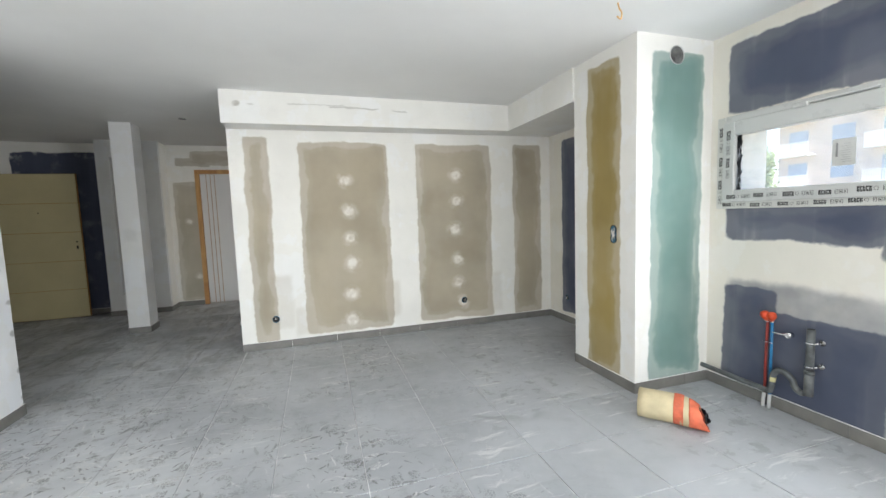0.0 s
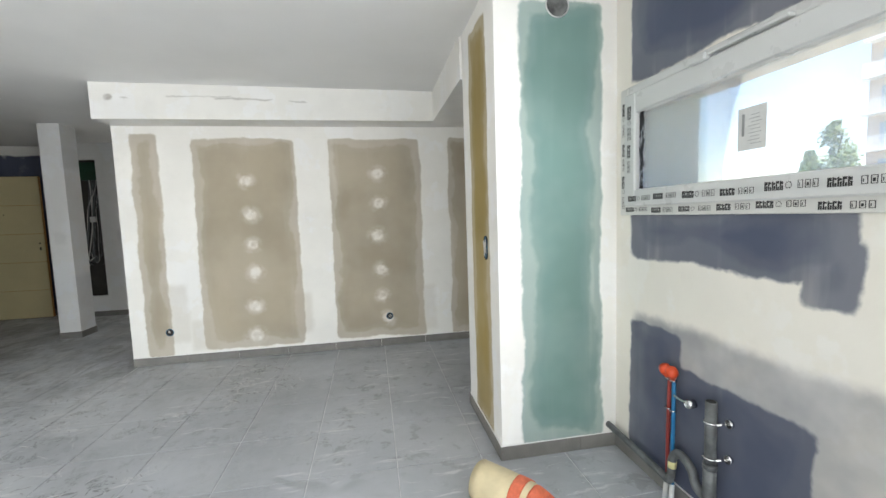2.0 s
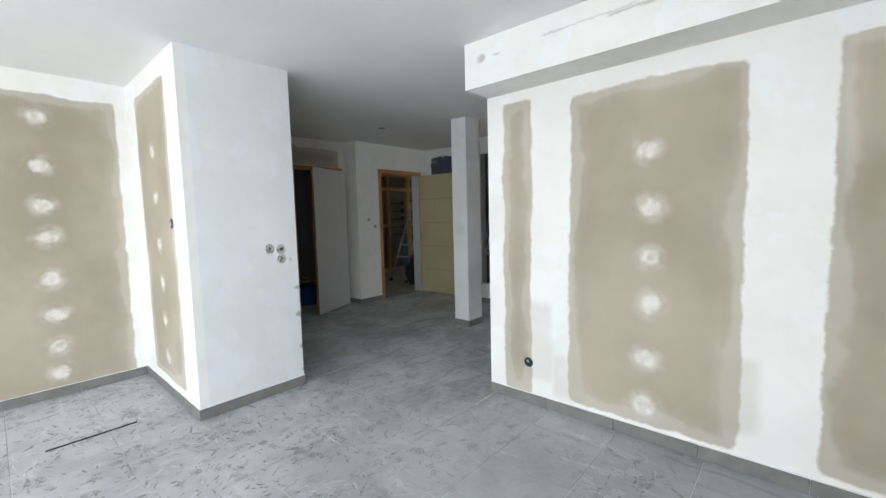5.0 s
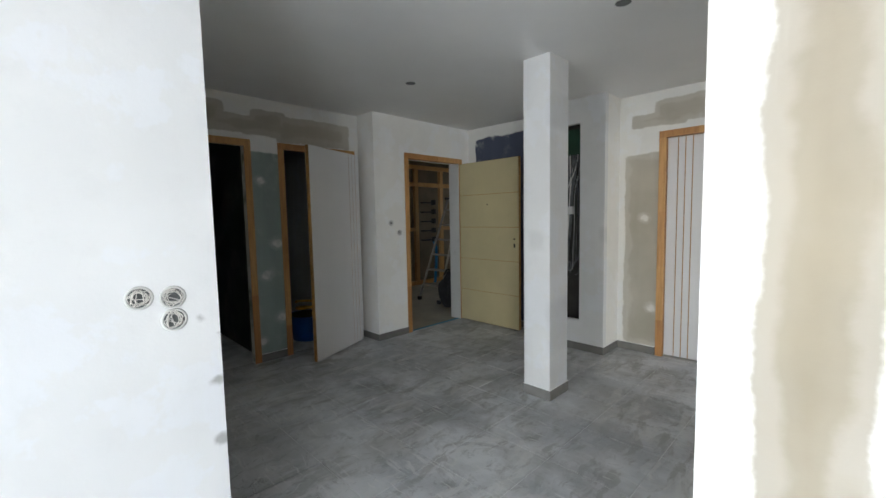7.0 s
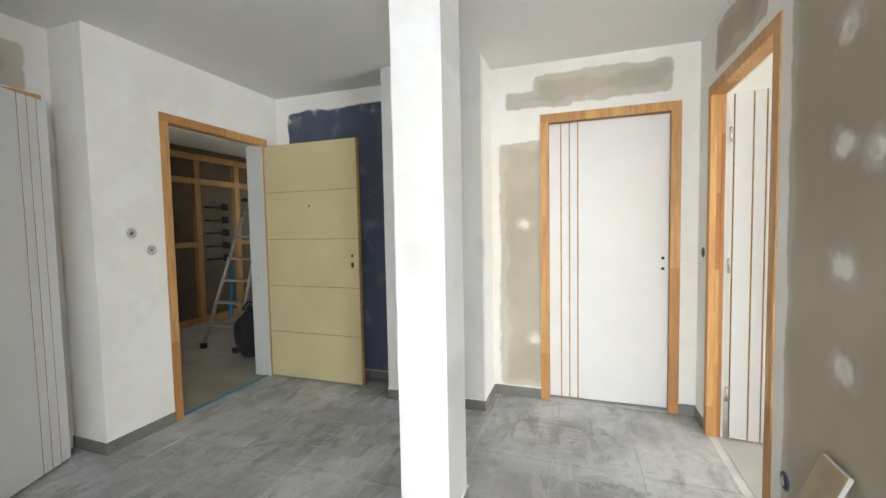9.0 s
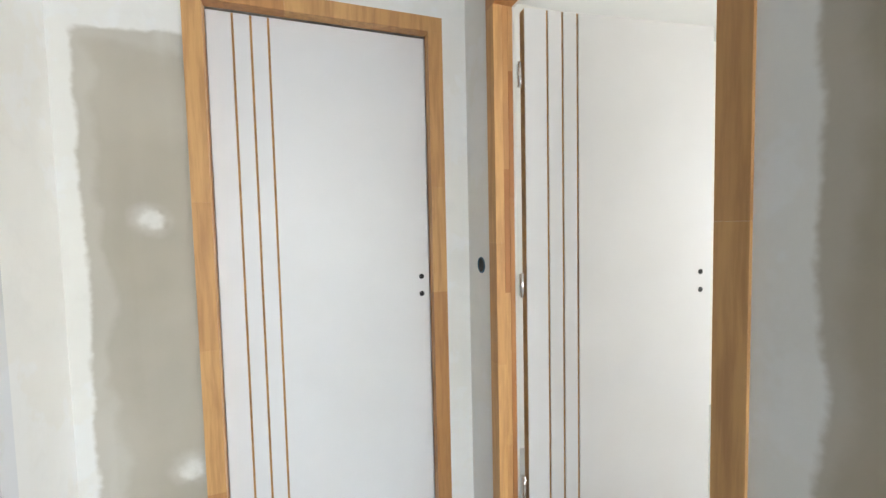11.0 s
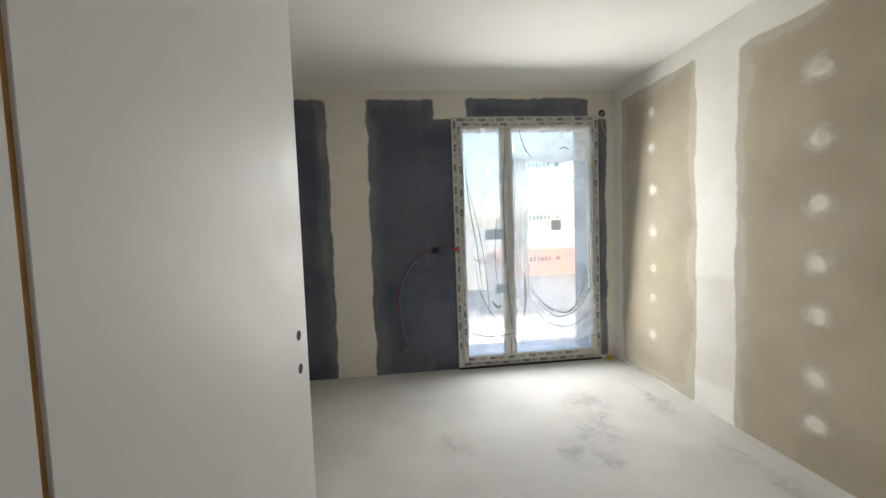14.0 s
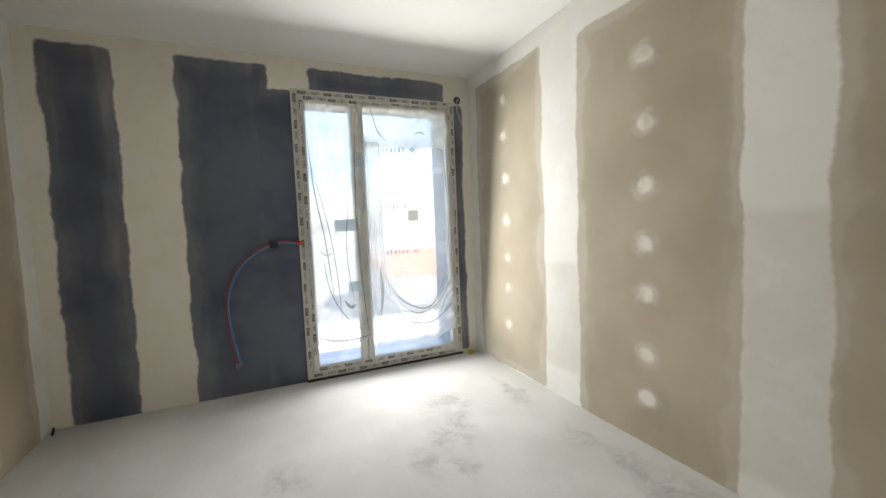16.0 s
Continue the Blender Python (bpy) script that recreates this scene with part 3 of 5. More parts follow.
wall("wall_hall_north", "y", 7.29, 7.37, -4.2, -.705, 0, H, M_NORTH, [(-1.765, -.945, -.01, 2.075)], "plasterboard hall wall round a closed white door")
wall("electrical_box_wall", "y", 6.955, 7.015, -2.94, -2.18, 0, H, M_COL, [(-2.78, -2.43, .30, 2.27)], "white boxed cupboard wall with an open cable slot")
wall("electrical_box_side", "x", -2.24, -2.18, 7.015, 7.29, 0, H, WHITE_WALL, (), "white side of the boxed cable cupboard")
wall("electrical_box_end", "x", -2.94, -2.88, 7.015, 7.29, 0, H, WHITE_WALL, (), "white end of the boxed cable cupboard")
wall("stub_south", "y", 2.805, 2.865, -3.43, -2.09, 0, H, M_STUB_S, (), "beige filled plasterboard end of the living room")
wall("stub_east", "x", -2.15, -2.09, 2.865, 3.575, 0, H, M_STUB_E, (), "smooth white painted wall end with scuffed corner")
wall("stub_north", "y", 3.515, 3.575, -4.5, -2.15, 0, H, WHITE_WALL, (), "white skimmed side wall of the hall")
wall("wall_living_west", "x", -3.5, -3.43, -2.4, 2.865, 0, H, M_WEST, (), "beige plasterboard wall of the living room")
wall("wall_living_south", "y", -2.4, -2.2, -3.5, FX, 0, H, WHITE_WALL, [(-3.25, .05, .05, 2.2)], "white wall with a wide balcony opening")
wall("wall_hall_west", "x", -4.58, -4.5, 3.575, 5.75, 0, H, M_HALL_W, [(3.765, 4.515, -.01, 2.075), (4.89, 5.64, -.01, 2.075)], "hall wall with two doorways and green board between")
wall("wall_entry", "x", -4.36, -4.2, 5.81, 7.29, 0, H, M_ENTRY, [(6.235, 7.09, -.01, 2.075)], "white skimmed wall round the entrance doorway")
wall("wall_entry_return", "y", 5.75, 5.81, -6.6, -4.2, 0, H, WHITE_WALL, (), "white skimmed wall return beside the entrance")
column = wall("column", "x", -2.265, -2.045, 5.735, 5.995, 0, H, M_COL, (), "square white plastered column with scuffed edges", "column")
wall("wall_bedroom_north", "y", 7.69, 7.77, -.79, FX, -.01, H, M_BED_N, (), "beige plasterboard bedroom wall with white filled screws")
wall("wall_bedroom_west", "x", -.79, -.705, 7.37, 7.69, -.01, H, WHITE_WALL, (), "white skimmed bedroom wall behind the door")
wall("wall_wet_south", "y", 3.5, 3.515, -6.6, -4.58, 0, H, M_WET_SHADE, (), "board wall with the unlit room's shade in its colour")
wall("wall_wet_mid", "y", 4.62, 4.72, -6.6, -4.58, 0, H, M_WET_SHADE, (), "green board partition with the unlit room's shade in its colour")
wall("wall_wet_west", "x", -6.7, -6.6, 3.5, 5.81, 0, H, M_WET_SHADE, (), "board end wall with the unlit room's shade in its colour")
wall("landing_west", "x", -7.0, -6.9, 5.81, 10.6, 0, H, CEMENT, (), "grey unfinished landing wall behind studs")
wall("room_behind_north", "y", 9.1, 9.2, -4.2, -.7, 0, H, WHITE_WALL, (), "white far wall of the closed room")
# the hole is out of view, made up to go with the landing's lamp
wall("landing_north", "y", 10.5, 10.6, -6.9, -4.2, 0, H, CEMENT, [(-5.85, -5.35, 1.25, 1.95)], "grey unfinished landing end wall")
wall("landing_side", "x", -4.36, -4.2, 7.29, 10.5, 0, H, CEMENT, (), "grey unfinished landing side wall")
wall("room_behind", "x", -.79, -.705, 7.77, 9.1, 0, H, WHITE_WALL, (), "white wall of the closed room")

# floors: a grout bed under separate tiles, raw screed in the bedroom and on the landing
floor = wall("floor", "y", -2.4, 7.3, -6.75, FX, -.2, -.004, GROUT, (), "light grout bed of the dusty grey tile floor", "floor")
wall("floor_bedroom", "y", 4.6, 7.75, -.735, FX, -.1, -.001, SCREED, (), "raw whitish screed floor with dark smudges", "floor")
wall("floor_landing", "y", 5.81, 10.6, -6.95, -4.26, -.1, .001, plain("landing_screed", (.40, .365, .29), .9, 0, .12, 3, .2), (), "raw pale screed floor of the landing", "floor")

# unseen floor, added to block daylight leaking under the closed door
wall("floor_behind", "y", 7.3, 9.2, -4.26, -.7, -.1, .001, SCREED, (), "unseen pale floor added to stop daylight under the closed door", "floor")
PITCH, GAP = .454, .005


def tile_mesh(w, d):
    bm = cube(-w / 2, w / 2, -d / 2, d / 2, -.008, 0)
    bmesh.ops.bevel(bm, geom=[e for e in bm.edges if all(v.co.z > -.001 for v in e.verts)], offset=.0015, segments=1, affect="EDGES")
    me = bpy.data.meshes.new("tile")
    bm.to_mesh(me)
    bm.free()
    me.materials.append(TILE)
    return me


ZONES = [(-3.43, FX, -2.2, 2.805), (-2.09, FX, 2.805, 4.43), (-4.5, -.79, 3.575, 7.29)]


def inside(x, y):
    return any(a <= x <= b and c <= y <= d for a, b, c, d in ZONES)


def floor_tiles():
    full = {}
    for i in range(-14, 4):
        for j in range(-11, 12):
            x0, y0 = 1.5 + i * PITCH, 2.365 + j * PITCH
            x1, y1 = x0 + PITCH, y0 + PITCH
            if not any(x1 > a and x0 < b and y1 > c and y0 < d for a, b, c, d in ZONES):
                continue
            # cut at the room's edges
            cx0, cx1, cy0, cy1 = max(x0, -4.56), min(x1, FX), max(y0, -2.2), min(y1, 7.29)
            if cx0 > -4.0 and cy1 > 4.6 and cx0 < -.79:
                cx1 = min(cx1, -.78)
            if cy0 < 4.43 and cx0 > -.8:
                cy1 = min(cy1, 4.43)
            w, d = round(cx1 - cx0 - GAP, 3), round(cy1 - cy0 - GAP, 3)
            if w < .03 or d < .03:
                continue
            if (w, d) not in full:
                full[w, d] = tile_mesh(w, d)
            ob = new("tile", full[w, d])
            ob.parent = floor
            ob.location = ((cx0 + cx1) / 2, (cy0 + cy1) / 2, 0)


def skirting():
    """Skirting tiles along the walls, each a piece with a joint beside it."""
    base = tagged(link("baseboard", cube(2.35, 2.351, 2.3, 2.301, .0, .001), SKIRT), "dark grey tile skirting with pale joints", "baseboard", kind="structure")
    runs = [(-.80, 4.43, FX, 4.43, 0, -1), (-.80, 4.42, -.80, 6.13, -1, 0), (-.79, 7.10, -.79, 7.29, -1, 0), (-.9, 7.29, -.79, 7.29, 0, -1), (-2.18, 7.29, -1.815, 7.29, 0, -1),
            (-2.18, 6.955, -2.18, 7.29, 1, 0), (-2.94, 6.955, -2.17, 6.955, 0, -1), (-2.94, 6.95, -2.94, 7.29, -1, 0), (-4.2, 7.29, -2.94, 7.29, 0, -1),
            (-4.2, 5.74, -4.2, 6.18, 1, 0), (-4.5, 5.75, -4.19, 5.75, 0, -1), (-4.5, 4.575, -4.5, 4.83, 1, 0), (-4.5, 3.575, -4.5, 3.71, 1, 0),
            (-3.43, 2.805, -2.08, 2.805, 0, -1), (-2.09, 2.795, -2.09, 3.585, 1, 0), (-4.5, 3.575, -2.09, 3.575, 0, 1), (-3.43, -2.2, -3.43, 2.805, 1, 0),
            (2.055, 2.29, 2.055, 2.985, -1, 0), (2.045, 2.30, FX, 2.30, 0, -1), (FX, -2.2, FX, 2.30, -1, 0), (FX, 2.985, FX, 4.43, -1, 0),
            (-2.275, 5.735, -2.035, 5.735, 0, -1), (-2.045, 5.735, -2.045, 5.995, 1, 0), (-2.265, 5.735, -2.265, 5.995, -1, 0), (-2.275, 5.995, -2.035, 5.995, 0, 1)]
    made = {}
    for x0, y0, x1, y1, nx, ny in runs:
        length = math.hypot(x1 - x0, y1 - y0)
        n = max(1, math.ceil(length / PITCH))
        s = 0.0
        caulk = bmesh.new()
        steps = max(2, int(length / .06))
        for q in range(steps):
            a, e = q / steps, (q + 1) / steps
            hh = .0795 + .004 * noise.noise((x0 + a * 31, y0 * 7 + a * 17, 2.0))
            xa, xb, ya, yb = x0 + (x1 - x0) * a, x0 + (x1 - x0) * e, y0 + (y1 - y0) * a, y0 + (y1 - y0) * e
            box(caulk, min(xa, xb, xa + nx * .008), max(xa, xb, xb + nx * .008), min(ya, yb, ya + ny * .008), max(ya, yb, yb + ny * .008), .0772, max(hh, .078))
        part("filler_bead", caulk, CEIL, base, "white filler bead above the skirting")
        for k in range(n):
            w = min(PITCH, length - s)
            if w < .012:
                break
            key = (round(w, 3), nx != 0)
            if key not in made:
                h = w / 2 - .0015
                bm = cube(-.005, .005, -h, h, 0, .076, .0012) if nx else cube(-h, h, -.005, .005, 0, .076, .0012)
                me = bpy.data.meshes.new("skirting_tile")
                bm.to_mesh(me)
                bm.free()
                me.materials.append(SKIRT)
                made[key] = me
            t = (s + w / 2) / length
            ob = new("skirting_tile", made[key])
            ob.parent = base
            ob.location = (x0 + (x1 - x0) * t + nx * .005, y0 + (y1 - y0) * t + ny * .005, .001)
            s += PITCH


# ---- doors ----
def lengths(bm, x0, x1, y0, y1, z0, z1, cuts, axis="z"):
    """One member made of finger-jointed lengths: an island each."""
    stops = [0, *cuts, 1]
    lo, hi = (z0, z1) if axis == "z" else ((x0, x1) if axis == "x" else (y0, y1))
    for a, b in zip(stops, stops[1:]):
        p, q = lo + (hi - lo) * a, lo + (hi - lo) * b - (.0002 if b < 1 else 0)
        if axis == "z":
            box(bm, x0, x1, y0, y1, p, q, .0005)
        elif axis == "x":
            box(bm, p, q, y0, y1, z0, z1, .0005)
        else:
            box(bm, x0, x1, p, q, z0, z1, .0005)
    return bm


def door_frame(name, label, width, depth, at, rz, cuts, stop=.45):
    """A pine frame in local axes: the opening runs along x from 0 to width, the wall's near face is y = 0 and the frame goes to y = depth."""
    d = tagged(thing(name, label, "door", at, rz), kind="structure")
    for k, (x0, x1, s) in enumerate(((-.06, 0.0, 1), (width, width + .06, -1))):
        bm = bmesh.new()
        e = depth * stop
        for q, (p0, p1) in enumerate(((-.007, e * .4), (e * .4 + .0008, e * .72), (e * .72 + .0008, e))):
            shift = [min(.95, max(.06, c + (-.13, .0, .17)[q])) for c in cuts[k]]
            lengths(bm, x0 + (.0006 if q == 1 else 0), x1 - (.0006 if q == 1 else 0), p0, p1, 0, 2.07, shift)
        ix0, ix1 = (x0, x1 - .016) if s > 0 else (x0 + .016, x1)
        lengths(bm, ix0, ix1, depth * stop, depth, 0, 2.07, cuts[1 - k][:1])
        part("jamb", bm, PINE, d)
    bm = bmesh.new()
    lengths(bm, -.06, width + .06, -.007, depth * stop, 2.07, 2.13, cuts[2], "x")
    lengths(bm, -.06, width + .06, depth * stop, depth, 2.086, 2.13, cuts[2][:1], "x")
    part("head", bm, PINE, d)
    return d


def leaf_white(parent, width, m, grooves, holes_at=None):
    """A primed leaf, 40 mm thick: x from the hinge, front face at y = 0, with grooves cut down the front."""
    core = part("leaf", cube(.0, width, .003, .04, .012, 2.066, .001), DOOR_EDGE, parent, "white primed door leaf with three grooves")
    core.matrix_local = m
    edges = [0.0, *grooves, width]
    for a, b in zip(edges, edges[1:]):
        p = part("panel", cube(a + (.004 if a else .001), b - (.004 if b < width else .001), -.001, .006, .013, 2.065, .0008), DOOR_WHITE, core)
    part("back_panel", cube(.001, width - .001, .036, .042, .013, 2.065, .0008), DOOR_WHITE, core)
    for z in (1.077, 1.003) if holes_at else ():
        b = disc(bmesh.new(), (holes_at, -.0008, z), (0, -1, 0), .011, .0012)
        hole = part("lock_hole", b, DARK, core, "dark drilled lock hole")
    return core


def hinges(parent, x, y, zs=(.3, 1.05, 1.8)):
    for z in zs:
        bm = tube(bmesh.new(), [(x, y, z - .045), (x, y, z + .045)], .007, 10, 1)
        box(bm, x - .018, x + .0, y - .002, y + .001, z - .042, z + .042)
        part("hinge", bm, CHROME, parent, "steel door hinge")


def build_doors():
    # closed door at the end of the hall
    d = door_frame("door_1", "closed white grooved door in a pine frame", .80, .10, (-1.755, 7.29, 0), 0, ([.3, .55, .8], [.62, .83], [.35, .7]))
    leaf_white(d, .80, Matrix.Translation((0, .052, 0)), [.085, .145, .204], .765)
    # bedroom door, open into the room
    d = door_frame("door_2", "open white grooved door in a pine frame", .82, .085, (-.79, 7.02, 0), -90, ([.22, .5, .72], [.4, .75], [.3, .62]), .82)
    ang = math.degrees(math.atan2(6.902 - 7.006, .135 + .680))
    leaf = leaf_white(d, .821, Matrix.Identity(4), [.090, .151, .212], .768)
    leaf.matrix_local = pose(-.79, 7.02, 0, 0, 0, -90).inverted() @ pose(-.680, 7.006, 0, 0, 0, ang)
    hinges(d, .008, .093, (.28, 1.06, 1.83))
    # wet rooms
    d = door_frame("door_3", "open doorway with a bare pine frame", .75, .09, (-4.5, 3.765, 0), 90, ([.33, .7], [.45, .8], [.4, .66]))
    d = door_frame("door_4", "half-open white grooved door in a pine frame", .75, .09, (-4.5, 4.89, 0), 90, ([.28, .63], [.5, .85], [.45]))
    leaf = leaf_white(d, .78, Matrix.Identity(4), [.06, .115, .17])
    leaf.matrix_local = pose(-4.5, 4.89, 0, 0, 0, 90).inverted() @ pose(-4.365, 5.655, 0, 0, 0, 292.5) @ Matrix.Diagonal((1, -1, 1, 1))
    hinges(d, .755, -.012)
    # entrance
    d = door_frame("door_5", "open cream entrance door in a pine frame", .86, .16, (-4.2, 6.235, 0), 90, ([.4, .7], [.3, .66], [.55]))
    core = part("leaf", cube(0, .925, .004, .045, .012, 2.06, .001), DOOR_EDGE, d, "cream entrance leaf with four level grooves")
    core.matrix_local = pose(-4.2, 6.235, 0, 0, 0, 90).inverted() @ pose(-4.178, 7.092, 0, 0, 0, 0)
    zs = [.012, .42, .83, 1.24, 1.65, 2.06]
    for a, b in zip(zs, zs[1:]):
        part("panel", cube(.001, .924, -.002, .006, a + .003, b - .003, .001), DOOR_YELLOW, core)
    part("peephole", disc(bmesh.new(), (.46, -.002, 1.52), (0, -1, 0), .008, .003), DARK, core, "dark round peephole")
    part("lock_hole", disc(bmesh.new(), (.865, -.002, 1.10), (0, -1, 0), .011, .002), DARK, core, "dark drilled lock hole")
    part("lock_hole", cube(.855, .877, -.004, -.001, 1.0, 1.045, .003), DARK, core, "dark slotted lock hole")
    part("stop_jamb", cube(.845, .8585, -.006, .165, .0, 2.068, .002), PVC, d, "white steel stop jamb")
    part("threshold", cube(-.02, .88, .02, .05, .001, .006), plain("blue_strip", (.08, .28, .42), .7), d, "blue protective strip on the threshold")


build_doors()


# ---- windows ----
def film_marks(parent, origin, along, normal, length, height, seed):
    """Bars and small outlines printed along the protective film."""
    rnd = random.Random(seed)
    o, a, nn = Vector(origin), Vector(along), Vector(normal)
    up = nn.cross(a)
    bm = bmesh.new()
    s = .02

    def flat(s0, s1, h0, h1):
        vs = []
        for d in (0, .0006):
            for p, q in ((s0, h0), (s1, h0), (s1, h1), (s0, h1)):
                vs.append(bm.verts.new(o + a * p + up * q + nn * d))
        bm.faces.new(vs[4:])
        for k in range(4):
            bm.faces.new((vs[k], vs[(k + 1) % 4], vs[4 + (k + 1) % 4], vs[4 + k]))
    turn = 0
    while s < length - .12:
        h = height * rnd.uniform(.5, .6)
        j = rnd.uniform(-.12, .12) * height
        for k in range(5):
            x, w = s + k * .0125, .0105
            flat(x, x + w * .42, -h / 2 + j, h / 2 + j)
            flat(x + w * .42, x + w, h * (.12 + .1 * (k % 2)) + j, h * (.5 - .08 * (k % 3)) + j)
            flat(x + w * .55, x + w, -h / 2 + j, h * (.02 - .12 * (k % 2)) + j)
        s += .066
        if turn % 2 == 0:
            for q in range(10):
                g, g2 = .63 * q, .63 * q + .5
                x0, x1 = sorted((s + .011 + .009 * math.cos(g), s + .011 + .009 * math.cos(g2)))
                h0, h1 = sorted((.36 * h * math.sin(g) + j, .36 * h * math.sin(g2) + j))
                flat(x0, max(x1, x0 + .0018), h0, max(h1, h0 + .0018))
            s += .024
        s += rnd.uniform(.008, .016)
        for k in range(3):
            x, w = s + k * .021, .015
            for q in ((x, x + w, h * .38 + j, h * .38 + j + .0016), (x, x + w, -h * .4 + j, -h * .4 + j + .0016), (x, x + .0018, -h * .4 + j, h * .4 + j), (x + w - .0018, x + w, -h * .4 + j, h * .4 + j),
                      (x + .004, x + .006 + .004 * (k % 2), -h * .2 + j, h * .15 + j)):
                flat(*q)
        s += .066 + rnd.uniform(.01, .03)
        turn += 1
    return part("film_print", bm, INK, parent, "black printed bars on the film")


def kitchen_window():
    w = tagged(thing("window_1", "white hinged kitchen window with printed protective film", "window", (FX, 1.635, 1.285)), kind="structure")
    # local axes: x out of the wall, y along it
    y0, y1, z0, z1 = -.665, .605, 0.0, .625
    for a, b, c, d in ((y0, y0 + .06, z0, z1), (y1 - .06, y1, z0, z1), (y0 + .06, y1 - .06, z0, z0 + .055), (y0 + .06, y1 - .06, z1 - .05, z1)):
        part("window_frame", cube(-.018, .05, a, b, c, d, .004), TAPE if c < .3 else PVC, w)
    sash = part("sash", cube(-.034, .03, y0 + .052, y0 + .125, z0 + .045, z1 - .04, .006), PVC, w, "white sash round the pane")
    for a, b, c, d in ((y1 - .135, y1 - .052, z0 + .045, z1 - .04), (y0 + .125, y1 - .135, z0 + .045, z0 + .125), (y0 + .125, y1 - .135, z1 - .135, z1 - .04)):
        part("sash_rail", cube(-.034, .03, a, b, c, d, .006), PVC, sash)
    g = part("pane", cube(-.004, .004, y0 + .12, y1 - .13, z0 + .12, z1 - .13), GLASS, w, "clear window glass")
    g.visible_shadow = False
    torn = Nodes("torn_film", .35)
    mp = torn.add("ShaderNodeMapping")
    mp.inputs["Scale"].default_value = (1, 60, 9)
    mp.inputs["Rotation"].default_value = (.12, 0, 0)
    torn.put(mp.inputs[0], torn.pos)
    torn.color(torn.mix(torn.ramp(torn.noise(1.0, 4, mp.outputs[0], .7), .5, .58), (.02, .022, .025), (.55, .57, .6)))
    bm = bmesh.new()
    rows = []
    for k in range(25):
        z = z0 + .125 + (z1 - z0 - .26) * k / 24
        wide = .034 + .016 * noise.noise((k * .7, 3.0, 1.0)) + .008 * noise.noise((k * 2.3, 1.0, 5.0))
        rows.append([bm.verts.new((-.007 - .007 * abs(noise.noise((k * .9, c * 1.7, 2.0))), y1 - .134 - wide * c / 4, z)) for c in range(5)])
    for p, q in zip(rows, rows[1:]):
        for c in range(4):
            bm.faces.new((p[c], p[c + 1], q[c + 1], q[c])).smooth = True
    bmesh.ops.solidify(bm, geom=bm.faces[:], thickness=.001)
    part("torn_film", bm, torn.m, w, "crinkled black and silver film torn along the pane")
    part("sticker", cube(-.0065, -.0045, -.167, -.062, .22, .365), PAPER, w, "grey paper sticker with printed bars")
    b = bmesh.new()
    for k in range(9):
        box(b, -.0072, -.0066, -.150 + .004 * (k % 3), -.112 + .01 * (k % 2), .24 + k * .012, .2415 + k * .012)
    box(b, -.0072, -.0066, -.088, -.078, .27, .345)
    part("sticker_print", b, plain("grey_print", (.25, .25, .25), .7), w)
    # opening stay on the frame's head and the rod at the side
    part("stay", cube(-.045, -.018, -.26, .10, z1 - .035, z1 - .022, .003), PVC, w, "white sliding stay rail")
    part("stay_block", cube(-.055, -.018, .04, .12, z1 - .05, z1 - .02, .006), PVC, w)
    part("rod", tube(bmesh.new(), [(-.05, -.605, -.05), (-.05, -.605, .2)], .012, 12, 1), PVC, w, "white control rod at the side")
    film_marks(w, (-.0186, y1 - .03, z0 + .027), (0, -1, 0), (-1, 0, 0), 1.15, .042, 3)
    film_marks(w, (-.0346, y1 - .07, z0 + .085), (0, -1, 0), (-1, 0, 0), 1.06, .05, 4)
    film_marks(w, (-.0186, y1 - .026, z1 - .05), (0, 0, -1), (-1, 0, 0), .56, .042, 5)
    film_marks(w, (-.0346, y1 - .09, z1 - .08), (0, 0, -1), (-1, 0, 0), .46, .05, 6)
    return w


def sheet_bm(y0, y1, z0, z1, x, seed, amp=.02, sag=0.0):
    rnd = random.Random(seed)
    ph = [rnd.uniform(0, 6) for _ in range(5)]
    bm = bmesh.new()
    nu, nv = 40, 60
    g = []
    for j in range(nv + 1):
        row = []
        for i in range(nu + 1):
            u, v = i / nu, j / nv
            d = amp * (math.sin(u * 11 + ph[0] + 2.5 * v) * .6 + math.sin(u * 27 + v * 5 + ph[1]) * .35 + noise.noise((u * 3, v * 4, seed)) * 1.2)
            slack = sag * math.sin(math.pi * u) * (1 - v) ** 2
            row.append(bm.verts.new((x - abs(d), y0 + (y1 - y0) * u + .01 * math.sin(v * 9 + ph[2]), z0 + (z1 - z0) * v - slack + .012 * math.sin(u * 14 + ph[3]) * (1 - v))))
        g.append(row)
    for j in range(nv):
        for i in range(nu):
            f = bm.faces.new((g[j][i], g[j][i + 1], g[j + 1][i + 1], g[j + 1][i]))
            f.smooth = True
    return bm


def swag_bm(y0, y1, x):
    """A sheet caught up at both ends: its top edge sags, its foot is ruffled."""
    bm = bmesh.new()
    rows = []
    for j in range(25):
        v = j / 24
        row = []
        for i in range(41):
            u = i / 40
            top = .72 - .25 * math.sin(math.pi * u) ** .8 + .03 * math.sin(u * 17)
            foot = .22 + .035 * math.sin(u * 9 + 1) - .03 * math.sin(math.pi * u)
            arc = .03 * math.sin((v * 5 + math.sin(math.pi * u)) * 3.1)
            row.append(bm.verts.new((x - .018 - .5 * arc - .012 * math.sin(u * 23 + v * 4), y0 + (y1 - y0) * u, foot + (top - foot) * v)))
        rows.append(row)
    for p, q in zip(rows, rows[1:]):
        for i in range(40):
            bm.faces.new((p[i], p[i + 1], q[i + 1], q[i])).smooth = True
    return bm


